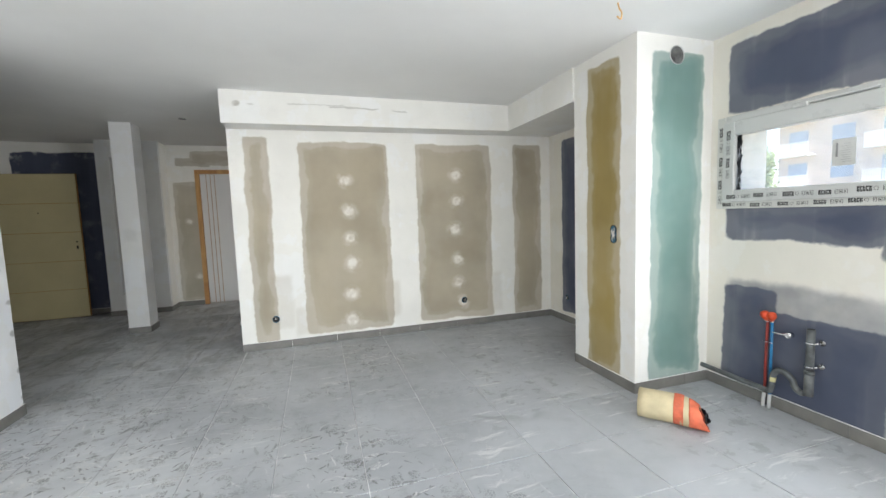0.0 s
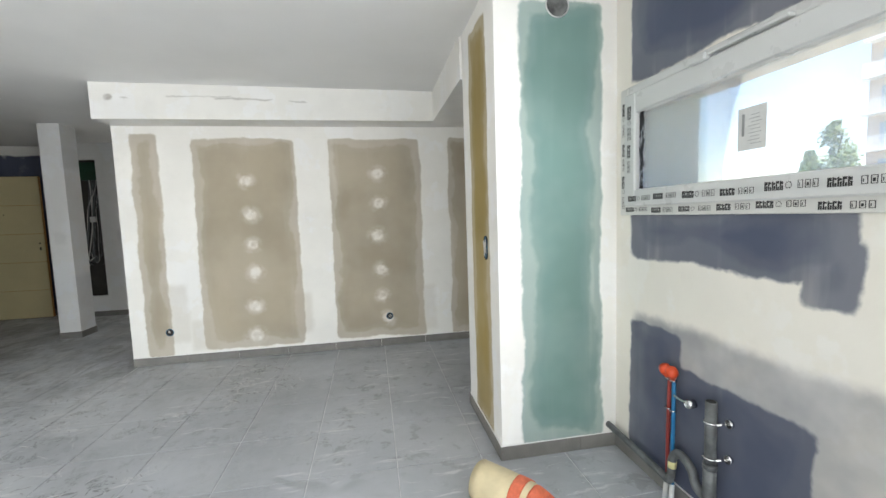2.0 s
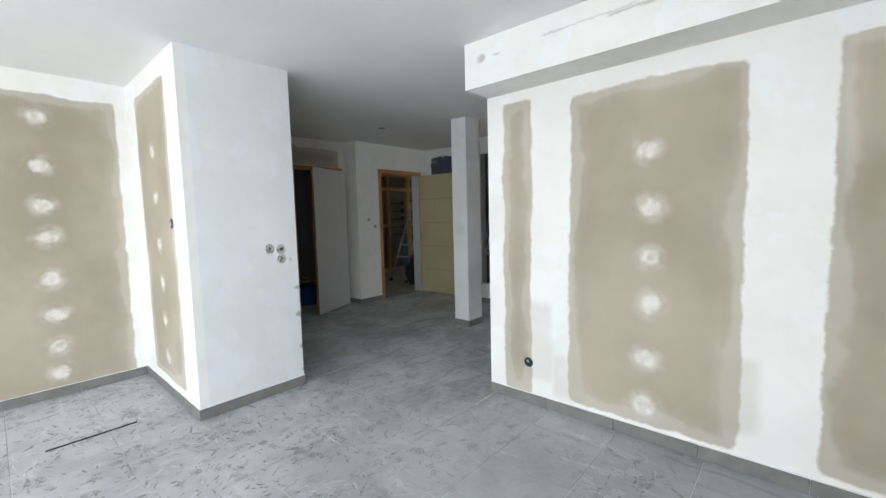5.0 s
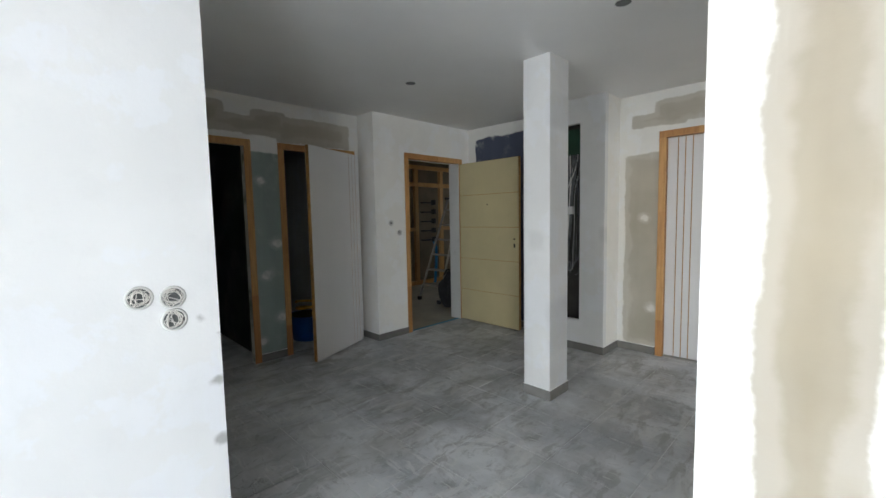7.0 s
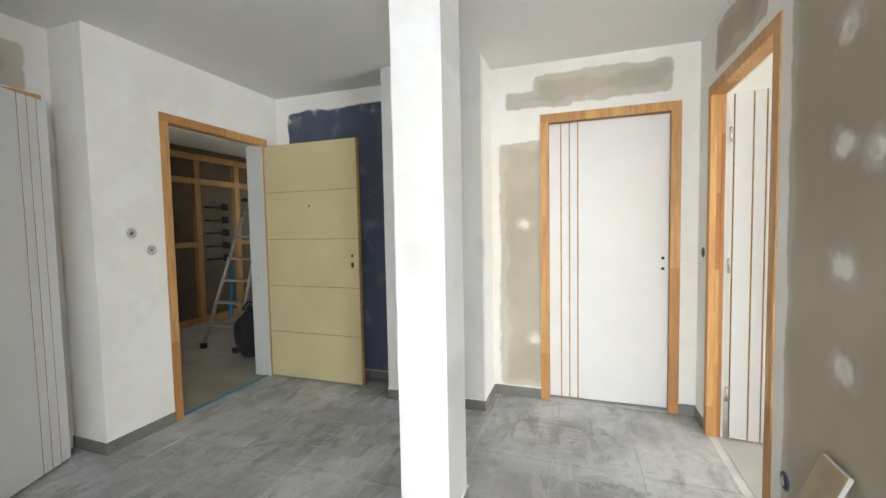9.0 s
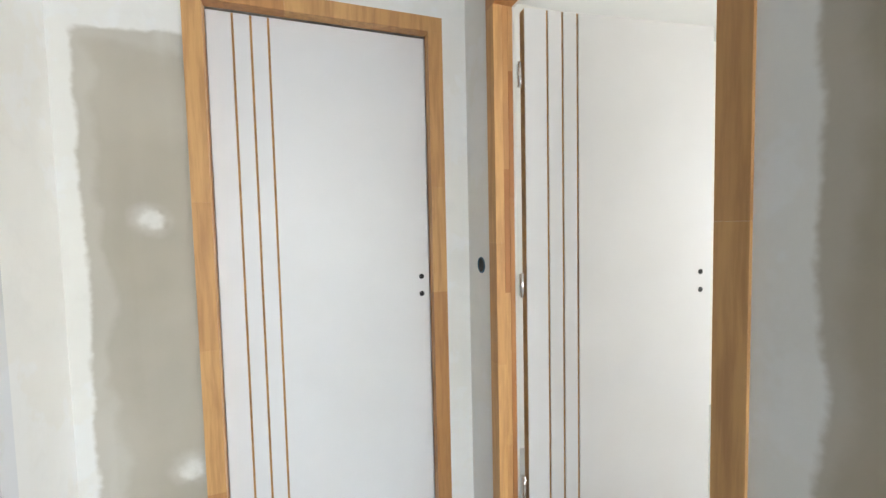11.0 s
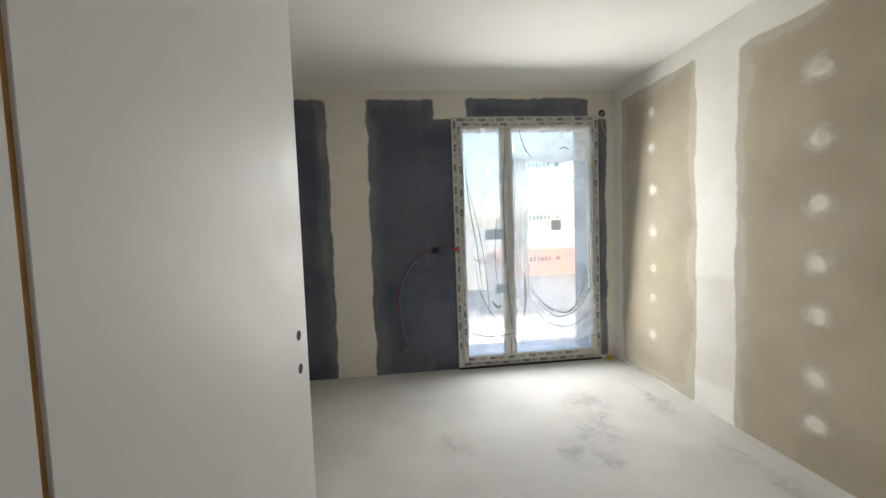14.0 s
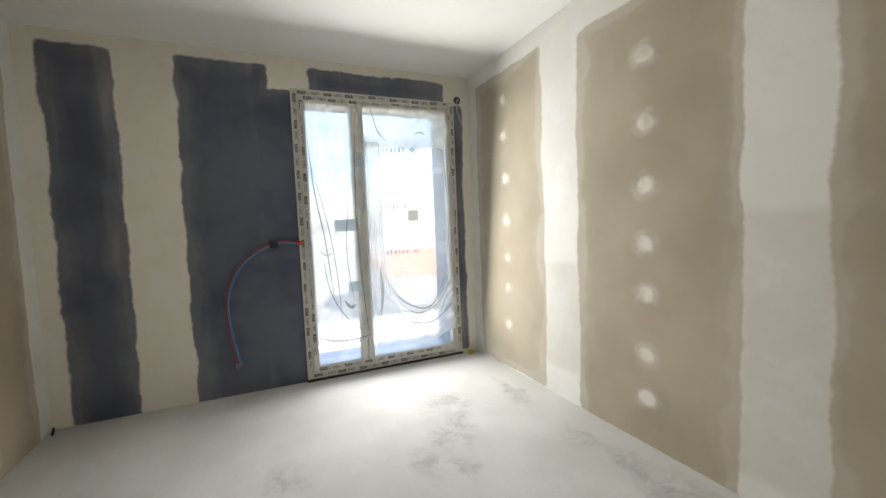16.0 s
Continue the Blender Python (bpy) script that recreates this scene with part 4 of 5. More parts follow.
def balcony_window():
    w = tagged(thing("window_2", "white two-leaf balcony window half covered by plastic sheeting", "window", (FX, 5.485, 0)), kind="structure")
    y0, y1, z1 = -.675, .675, 2.24
    for a, b, c, d in ((y0, y0 + .05, .012, z1), (y1 - .05, y1, .012, z1), (y0 + .05, y1 - .05, .012, .062), (y0 + .05, y1 - .05, z1 - .05, z1)):
        part("window_frame", cube(-.012, .06, a, b, c, d, .004), TAPE, w)
    for a, b, name in ((y0 + .045, .19, "leaf_wide"), (.195, y1 - .045, "leaf_narrow")):
        s = part("sash", cube(-.028, .04, a, a + .05, .055, z1 - .045, .005), TAPE, w)
        part("sash_rail", cube(-.028, .04, b - .05, b, .055, z1 - .045, .005), PVC if b < .5 else TAPE, s)
        part("sash_rail", cube(-.028, .04, a + .05, b - .05, .055, .112, .005), TAPE, s)
        part("sash_rail", cube(-.028, .04, a + .05, b - .05, z1 - .11, z1 - .045, .005), TAPE, s)
        g = part("pane", cube(.0, .006, a + .045, b - .045, .105, z1 - .105), GLASS, w, "clear window glass")
        g.visible_shadow = False
    part("pane_film", cube(-.003, -.0025, y0 + .1, .14, .42, 1.9), PANE_FILM, w, "white protective film stuck to the glass").visible_shadow = False
    # solid dark strip in place of the shade under the frame
    part("gap_shade", cube(-.03, .1, y0, y1, -.0, .012), BOX_DARK, w, "dark strip for the shade in the gap under the frame")
    for k, (o, al, ln) in enumerate((((-.0126, y1 - .025, z1 - .02), (0, 0, -1), 2.18), ((-.0126, y0 + .025, z1 - .02), (0, 0, -1), 2.18), ((-.0126, y1 - .03, z1 - .025), (0, -1, 0), 1.28),
                                     ((-.0286, y1 - .07, z1 - .075), (0, -1, 0), 1.2), ((-.0286, y1 - .07, .084), (0, -1, 0), 1.2), ((-.0126, y1 - .03, .037), (0, -1, 0), 1.28),
                                     ((-.0286, y1 - .07, z1 - .07), (0, 0, -1), 2.05), ((-.0286, y0 + .07, z1 - .07), (0, 0, -1), 2.05))):
        film_marks(w, o, al, (-1, 0, 0), ln, .04, 20 + k)
    s = tagged(link("plastic_sheet", sheet_bm(5.62, 6.09, .28, 2.13, FX - .035, 5, .018, .03), SHEET), "crumpled translucent plastic sheet taped over the narrow leaf", "sheet")
    s2 = tagged(link("plastic_sheet", sheet_bm(4.87, 5.62, 1.84, 2.16, FX - .035, 8, .016, .02), SHEET), "translucent plastic sheet torn open over the wide leaf", "sheet")
    part("swag", swag_bm(4.89, 5.60, FX - .037), SHEET, s2, "lower part of the sheet hanging in swags").visible_shadow = False
    part("torn_edge", sheet_bm(5.50, 5.63, .62, 1.86, FX - .04, 13, .012), SHEET, s2, "gathered edge of the torn sheet").visible_shadow = False
    part("torn_edge", sheet_bm(4.86, 4.94, .7, 1.86, FX - .04, 17, .01), SHEET, s2, "gathered edge of the torn sheet").visible_shadow = False
    for o in (s, s2):
        o.visible_shadow = False
    # folds: tapered doubled strips of sheet, shade in their colour (y, z along each)
    folds = ((s, ((6.07, 1.95), (6.04, 1.5), (5.98, 1.1), (5.93, .6)), .016), (s, ((6.06, 1.7), (5.95, 1.2), (5.9, .8), (5.88, .42)), .012),
             (s, ((5.70, 2.08), (5.73, 1.5), (5.72, .9), (5.68, .35)), .02), (s, ((5.78, 1.5), (5.82, 1.0), (5.78, .6)), .01),
             (s, ((6.0, .95), (5.96, .7), (5.86, .5), (5.72, .36)), .012), (s, ((6.08, .36), (5.95, .31), (5.8, .30), (5.64, .32)), .016),
             (s, ((5.86, .62), (5.81, .56), (5.77, .58)), .03), (s, ((6.02, 1.02), (5.98, .98), (5.93, 1.0)), .012),
             (s2, ((5.53, .82), (5.46, .66), (5.32, .52), (5.12, .50), (4.94, .86)), .02), (s2, ((5.52, .74), (5.42, .57), (5.25, .44), (5.05, .52), (4.92, .75)), .014),
             (s2, ((5.56, .86), (5.55, .65), (5.57, .46)), .03), (s2, ((5.46, .5), (5.3, .37), (5.1, .36), (4.92, .5)), .012),
             (s2, ((5.58, 2.12), (5.53, 1.95), (5.46, 1.86)), .016), (s2, ((5.22, 1.93), (5.17, 1.95), (5.12, 1.93)), .016))
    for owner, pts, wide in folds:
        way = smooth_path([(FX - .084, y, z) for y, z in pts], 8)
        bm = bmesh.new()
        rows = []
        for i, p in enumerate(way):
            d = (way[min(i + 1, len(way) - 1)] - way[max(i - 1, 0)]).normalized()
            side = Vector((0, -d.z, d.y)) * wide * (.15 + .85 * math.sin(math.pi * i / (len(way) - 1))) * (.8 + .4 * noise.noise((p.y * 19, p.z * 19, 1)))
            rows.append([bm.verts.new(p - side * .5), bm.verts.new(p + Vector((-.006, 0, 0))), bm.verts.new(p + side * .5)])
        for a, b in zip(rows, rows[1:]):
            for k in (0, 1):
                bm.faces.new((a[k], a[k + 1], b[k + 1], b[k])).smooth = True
        part("fold", bm, FOLD_SHADE, owner).visible_shadow = False
    # protective card with faint printed bars, and tape pieces on the sheets
    for z in (1.78, 1.32, .95):
        for k in range(6):
            part("printed_bar", cube(FX - .080, FX - .0795, 5.48 - k * .034, 5.48 - k * .034 + .02, z, z + .038), SHEET_PRINT, s2)
        part("printed_mark", disc(bmesh.new(), (FX - .0795, 5.24, z + .02), (-1, 0, 0), .022, .0006, 14), SHEET_PRINT, s2)
    part("tape", cube(FX - .082, FX - .080, 5.21, 5.30, 1.22, 1.31), SHEET_STICKER, s2, "grey square sticker")
    part("tape", cube(FX - .082, FX - .080, 5.72, 5.90, 1.16, 1.25), SHEET_TAPE, s, "pale blue tape strip")
    part("tape", cube(FX - .082, FX - .080, 5.67, 5.73, 1.66, 1.77), SHEET_TAPE, s, "pale blue tape strip")
    part("tape", cube(FX - .082, FX - .080, 5.72, 5.82, .68, .76), SHEET_TAPE, s, "pale blue tape strip")
    return w


kitchen_window()
balcony_window()


# ---- kitchen plumbing ----
def plumbing():
    x = FX - .032
    t = thing("water_supply_pipes", "red and blue supply pipes with orange caps on the wall", "pipes", (x, 1.845, 0))
    for y, m, nm in ((.015, RED, "red_pipe"), (-.015, BLUEP, "blue_pipe")):
        part(nm, tube(bmesh.new(), [(0, y, .07), (0, y, .3), (.004, y * .9, .575)], .0085, 12), m, t)
        part("floor_sleeve", tube(bmesh.new(), [(-.008, y * 1.3, -.002), (-.002, y * 1.1, .09)], .011, 12, 1), PAPER, t, "white conduit at the floor")
        cap = tube(bmesh.new(), [(-.004, y * 1.1, .572), (-.012, y * 1.3, .60), (-.02, y * 1.45, .628)], [.012, .013, .015, .018, .022, .025, .026, .026, .025, .024, .022, .017, .009], 8)
        part("cap", cap, ORANGE, t, "orange end cap")
        part("clip", ring(bmesh.new(), (0, y, .43), (0, 0, 1), .013, .003), CHROME, t)
        part("clip", ring(bmesh.new(), (0, y, .565), (0, 0, 1), .013, .003), CHROME, t)
    v = tube(bmesh.new(), [(0, -.018, .50), (-.004, -.06, .50), (-.006, -.105, .505)], .006, 8)
    tube(v, [(-.006, -.098, .505), (-.008, -.13, .508)], .014, 12, 1)
    tube(v, [(-.022, -.118, .507), (.012, -.118, .507)], .017, 14, 1)
    ring(v, (-.023, -.118, .507), (-1, 0, 0), .013, .003, 16)
    part("stop_valve", v, CHROME, t, "chrome stop valve on a short branch")
    x = FX - .062
    d = thing("waste_pipe", "grey plastic waste pipe with trap along the wall", "pipes", (x, 1.6, 0))
    part("run", tube(bmesh.new(), [(.015, .71, .125), (.01, .45, .122), (.0, .26, .125)], .0165, 14), PIPE, d)
    tr = tube(bmesh.new(), [(0, .27, .125), (0, .215, .125), (0, .2, .17), (0, .195, .23), (0, .165, .275), (0, .12, .272), (0, .085, .245), (0, .072, .212), (0, .055, .192), (0, .03, .186), (0, .0, .205)], .0175, 14)
    part("trap", tr, PIPE, d, "grey bent trap")
    part("trap_label", tube(bmesh.new(), [(0, .197, .195), (0, .194, .225)], .0182, 14, 1), plain("yellow_label", (.65, .6, .3), .6), d, "yellow and white label")
    st = tube(bmesh.new(), [(0, 0, .185), (0, 0, .33)], .0235, 16, 1)
    tube(st, [(0, 0, .33), (0, 0, .58)], .0205, 16, 1)
    tube(st, [(0, 0, .315), (0, 0, .335)], .0255, 16, 1)
    part("standpipe", st, PIPE, d, "upright grey standpipe")
    part("bore", disc(bmesh.new(), (0, 0, .5795), (0, 0, 1), .017, .0015), DARK, d)
    for z in (.36, .50):
        b = ring(bmesh.new(), (0, 0, z), (0, 0, 1), .0235, .0035)
        tube(b, [(.0, -.026, z), (.05, -.03, z)], .005, 8, 1)
        disc(b, (.045, -.03, z), (1, 0, 0), .016, .012)
        part("clamp", b, CHROME, d, "chrome pipe clamp")


plumbing()


def sleeve():
    """A cut insulation sleeve lying on the floor, its open end flattened."""
    a, b = Vector((1.865, 2.055, 0)), Vector((2.10, 1.765, 0))
    length = (b - a).length
    t = thing("insulation_sleeve", "cream padded sleeve with orange stripes lying on the tiles", "sleeve", (*a.to_2d(), 0), math.degrees(math.atan2((b - a).y, (b - a).x)))

    def shell(x0, x1, r_out, thick, lift=0.0):
        bm = bmesh.new()
        seg, nx = 32, 10
        outer, inner = [], []
        for i in range(nx + 1):
            u = x0 + (x1 - x0) * i / nx
            k = max(0, (u / length - .62) / .38)
            ro, ri = [], []
            for s in range(seg):
                th = 2 * math.pi * s / seg
                rr = r_out * (1 + .03 * noise.noise((u * 9, math.cos(th) * 2, math.sin(th) * 2)))
                y, z = rr * math.cos(th) * (1 + .12 * k), rr * math.sin(th) * (1 - .28 * k)
                xx = u - .028 * k * k * (1 + math.sin(th + .35)) + .012 * k * noise.noise((math.cos(th) * 2.5, math.sin(th) * 2.5, 4))
                zc = r_out * (1 - .26 * k)
                ro.append(bm.verts.new((xx, y, zc + z)))
                ri.append(bm.verts.new((xx, y * (1 - thick / r_out), zc + z * (1 - thick / r_out))))
            outer.append(ro)
            inner.append(ri)
        for i in range(nx):
            for s in range(seg):
                q = (s + 1) % seg
                for ra, flip in ((outer, False), (inner, True)):
                    f = [ra[i][s], ra[i][q], ra[i + 1][q], ra[i + 1][s]]
                    fc = bm.faces.new(f[::-1] if flip else f)
                    fc.smooth = True
        for e in (0, nx):
            for s in range(seg):
                q = (s + 1) % seg
                bm.faces.new((outer[e][s], inner[e][s], inner[e][q], outer[e][q]))
        return bm
    part("body", shell(0, length * .985, .088, .012), CARD, t)
    part("end_cap", disc(bmesh.new(), (.004, 0, .088), (1, 0, 0), .078, .004, 32), CARD, t)
    part("stripe", shell(length * .52, length * .66, .0895, .003), STRIPE, t, "orange painted stripe")
    part("stripe", shell(length * .74, length, .0895, .0135), STRIPE, t, "orange painted stripe")
    part("lining", shell(length * .3, length * .985, .0758, .004), BLACK, t, "black lining")
    part("bore_end", disc(bmesh.new(), (length * .32, 0, .085), (1, 0, 0), .074, .003, 28), BLACK, t)

    def flap(th0, th1, x0, x1, droop, lift):
        """A torn tongue that goes on from the rim."""
        fl = bmesh.new()
        rows = []
        for i in range(10):
            u = i / 9
            th = th0 + (th1 - th0) * u
            reach = (x1 - x0) * (.35 + .65 * math.sin(math.pi * u) ** .6) * (.85 + .3 * noise.noise((u * 6, th0, 2)))
            rows.append([fl.verts.new((x0 + reach * k / 4, .0985 * math.cos(th) * (1 + .1 * k * droop), max(.004, .065 + .065 * math.sin(th) + lift * k * k))) for k in range(5)])
        for p, q in zip(rows, rows[1:]):
            for k in range(4):
                fl.faces.new((p[k], p[k + 1], q[k + 1], q[k])).smooth = True
        bmesh.ops.solidify(fl, geom=fl.faces[:], thickness=.004)
        return fl
    # the lower half of the open end is folded shut
    fold = bmesh.new()
    mid = fold.verts.new((length - .02, .0, .078))
    arc = []
    for k in range(17):
        th = -2.95 + 3.1 * k / 16
        arc.append(fold.verts.new((length - .012 + .01 * noise.noise((k * .8, 1.0, 2.0)), .092 * math.cos(th), max(.004, .068 + .062 * math.sin(th)))))
    for p, q in zip(arc, arc[1:]):
        fold.faces.new((mid, p, q))
    bmesh.ops.solidify(fold, geom=fold.faces[:], thickness=.004)
    part("end_fold", fold, plain("dark_lining", (.05, .05, .052), .7, 0, .3, 25), t, "dark grey lining folded over the open end")
    part("flap", flap(-1.7, .05, length - .085, length + .018, .12, .001), BLACK, t, "torn black flap at the open end")


sleeve()


# ---- wall boxes, ceiling outlets ----
def wall_box(at, normal, r=.033, label="round dark socket box with loose wires in the wall", ringed=True, wires=True, blue=True):
    nn = Vector(normal)
    t = thing("socket_box", label, "socket box", at, 0, "wall boxes")
    a = nn.orthogonal().normalized()
    b = nn.cross(a)
    rnd = random.Random(int(abs(at[0] * 91 + at[1] * 53 + at[2] * 37) * 10))
    part("rim", ring(bmesh.new(), nn * .001, nn, r, .003 if blue else .0045), BOX_BLUE if blue else PAPER, t)
    part("hollow", disc(bmesh.new(), nn * .0004, nn, r - .002, .0012), BOX_DARK if blue else PIPE, t, "dark hollow of the box")
    if wires:
        for k in range(3 if blue else 11):
            if blue:
                q = [nn * .003 + a * rnd.uniform(-.02, .02) + b * rnd.uniform(-.02, .02) + nn * rnd.uniform(0, .008) for _ in range(4)]
            else:
                g = rnd.uniform(0, 6.28)
                q = [nn * rnd.uniform(.003, .009) + r * rnd.uniform(.5, .92) * (a * math.cos(g + h) + b * math.sin(g + h)) for h in (0, rnd.uniform(.6, 1.4), rnd.uniform(1.8, 3.4), rnd.uniform(3.0, 5.0))]
            part("wire", tube(bmesh.new(), q, .0013, 6, 4), WIRE, t)
    return t


def oval_box():
    t = thing("double_socket_box", "oval blue double socket box set in the board", "socket box", (2.054, 2.515, 1.125))
    bm = bmesh.new()
    for k in (0, 1):
        disc(bm, (0, 0, -.035 + .07 * k), (-1, 0, 0), .032, .003, 24)
    box(bm, -.003, 0, -.03, .03, -.04, .04)
    part("hollow", bm, BOX_BLUE, t)
    b2 = bmesh.new()
    for z in (-.035, .035):
        ring(b2, (-.003, 0, z), (-1, 0, 0), .03, .003)
    part("rim", b2, BOX_DARK, t)
    w = bmesh.new()
    rnd = random.Random(4)
    for k in range(6):
        tube(w, [(-.004 - rnd.random() * .01, rnd.uniform(-.02, .02), rnd.uniform(-.055, .055)) for _ in range(4)], .0018, 6, 4)
    part("wires", w, WIRE, t)


def small_fittings():
    wall_box((-.485, 4.43, .302), (0, -1, 0))
    wall_box((1.565, 4.43, .305), (0, -1, 0))
    wall_box((FX, 4.08, .29), (-1, 0, 0))
    oval_box()
    for y, z in ((3.35, 1.14), (3.44, 1.13), (3.44, 1.055)):
        wall_box((-2.09, y, z), (1, 0, 0), .034, "round box packed with white wires in the wall", blue=False)
    wall_box((-2.4, 2.805, 1.35), (0, -1, 0))
    wall_box((-4.2, 5.96, 1.32), (1, 0, 0), .03, "round grey box with loose wires in the wall", blue=False)
    wall_box((-4.2, 6.08, 1.205), (1, 0, 0), .03, "round grey box with loose wires in the wall", blue=False)
    wall_box((-.79, 7.165, 1.129), (-1, 0, 0), .03, wires=False)
    wall_box((-.79, 6.02, .33), (-1, 0, 0))
    wall_box((2.05, 7.69, .94), (0, -1, 0), wires=False)
    wall_box((2.04, 7.69, .325), (0, -1, 0), wires=False)
    wall_box((FX, 4.768, 2.265), (-1, 0, 0), .03)
    # ventilation duct through the shaft
    t = thing("duct_opening", "round galvanised duct opening in the green board", "duct", (2.39, 2.30, 2.345))
    b = bmesh.new()
    ring(b, (0, -.002, 0), (0, -1, 0), .06, .004, 32)
    part("collar", b, ALU, t)
    bore = plain("duct_inside", (.13, .13, .127), .4, .3, .6, 14)
    part("bore", disc(bmesh.new(), (0, -.0005, 0), (0, -1, 0), .058, .001, 32), bore, t, "dim grey bore")
    # recessed spot openings
    for x, y in ((-3.21, 5.455), (-1.43, 5.435)):
        t = thing("spot_opening", "round open downlight hole in the ceiling", "downlight", (x, y, ceiling_at(x)), 0, "ceiling openings")
        part("rim", ring(bmesh.new(), (0, 0, -.001), (0, 0, 1), .042, .003), PVC, t)
        part("hollow", disc(bmesh.new(), (0, 0, -.0015), (0, 0, 1), .04, .001, 24), PIPE, t)
    # ceiling wire
    t = thing("ceiling_wire", "short curled orange lamp wire hanging from the ceiling", "wire", (1.67, 2.03, ceiling_at(1.67)))
    part("wire", tube(bmesh.new(), [(0, 0, .0), (.01, .0, -.03), (.035, .01, -.045), (.03, .01, -.08), (-.005, 0, -.075)], .004, 8), plain("orange_wire", (.62, .36, .12), .5), t)
    # heating loop on the bedroom wall
    t = thing("heating_pipe_loop", "red and blue heating pipes looped across the wall", "pipes", (FX, 6.63, 0))
    for off, m in ((0, RED), (.012, BLUEP)):
        q = [(-.02, -.47, 1.09 - off), (-.03, -.38, 1.10 - off), (-.03, -.29, 1.095 - off), (-.04, -.15, 1.03 - off), (-.05, -.03 - off, .91), (-.05, .045 - off, .71), (-.05, .035 - off, .48), (-.03, .0 - off, .25), (-.03, -.005 - off, .2)]
        part("pipe", tube(bmesh.new(), q, .008, 10), m, t)
    part("fitting", cube(-.05, -.01, -.03, .02, .20, .245, .004), PIPE, t, "metal pipe fitting")
    part("fitting", cube(-.045, -.005, -.32, -.26, 1.06, 1.11, .006), BOX_DARK, t, "dark wall bracket")
    part("coupling", tube(bmesh.new(), [(-.02, -.49, 1.085), (-.02, -.455, 1.085)], .017, 12, 1), ORANGE, t, "red end coupling")
    t = thing("cable_end", "short black cable stub at the wall foot", "cable", (2.66, 7.66, 0))
    part("cable", tube(bmesh.new(), [(.05, .02, .012), (0, 0, .02), (-.05, -.01, .008)], .007, 8), BLACK, t)
    t = thing("foam_lump", "dry yellow foam lump at the window foot", "foam", (2.66, 4.75, 0))
    bm = bmesh.new()
    bmesh.ops.create_icosphere(bm, subdivisions=3, radius=.03)
    for v in bm.verts:
        v.co *= 1 + .35 * noise.noise(v.co * 40)
        v.co.z = max(v.co.z * .7 + .012, 0)
    part("foam", bm, HOSE, t)
    # stray wire beside the balcony window
    t = thing("hanging_wire", "thin white wire hanging below the wall box", "wire", (FX, 4.77, 2.2))
    part("wire", tube(bmesh.new(), [(-.005, 0, .05), (-.02, .01, -.02), (-.015, -.02, -.11), (-.02, -.035, -.15)], .003, 6), WIRE, t)
    # plasterboard offcut leaning on the hall wall
    t = thing("plasterboard_offcut", "plasterboard offcut leaning against the hall wall", "board", (-1.045, 5.665, 0))
    ang = math.degrees(math.atan2(.235, .60))
    b = part("face", cube(-.0065, .0065, -.065, .065, 0, .63, .001), plain("board_paper", (.36, .29, .19), .8), t)
    b.matrix_local = pose(.008, 0, .004, 0, ang, 0)
    for y in (-.0665, .0665):
        e = part("edge", cube(-.006, .006, y - .001, y + .001, 0.001, .629), PAPER, b, "white gypsum edge")
    part("edge", cube(-.006, .006, -.065, .065, .6295, .6335), PAPER, b, "white gypsum edge")
    # slim steel angle on the living room floor
    t = thing("floor_trim_strip", "thin dark trim strip lying on the tiles", "strip", (-2.42, 2.06, 0))
    part("strip", cube(-.006, .006, 0, .45, .0, .006, .001), DARK, t)


small_fittings()


# ---- cable cupboard ----
def cables():
    t = thing("cable_bundle", "tangle of pale electrical cables in the open slot", "cables", (-2.6, 7.1, 0))
    rnd = random.Random(11)
    for k in range(20):
        x = rnd.uniform(-.14, .15)
        top = rnd.uniform(-.12, .12)
        q = [(top, .1, 2.2), (top * .8 + .02, .06, 1.9), (x * .6, .04, 1.6), (x * .8, .02, 1.3), (x, -.02, 1.05 + rnd.uniform(-.1, .1)),
             (x + rnd.uniform(-.04, .04), -.04, .85 + rnd.uniform(-.06, .1)), (x * .4 + rnd.uniform(-.05, .05), -.02, .78 + rnd.uniform(-.04, .12))]
        part("cable", tube(bmesh.new(), q, rnd.choice((.0035, .005, .007)), 7, 5), rnd.choice((WIRE, PIPE, BLACK, PIPE)), t)
    # dark sheet that stands in for the shade deep in the slot
    part("back_shade", cube(-.27, .355, .168, .178, .02, 2.4), plain("cupboard_shade", (.05, .045, .04), .9, 0, .2, 5), t, "dark sheet for the shade inside the cupboard")
    part("junction_box", cube(-.03, .04, -.04, .0, 1.38, 1.46, .003), PVC, t, "small white junction box")
    part("distribution_box", cube(-.17, .14, .06, .15, 2.0, 2.26, .003), plain("dark_green", (.01, .05, .025), .6), t, "dark green box at the top")


cables()


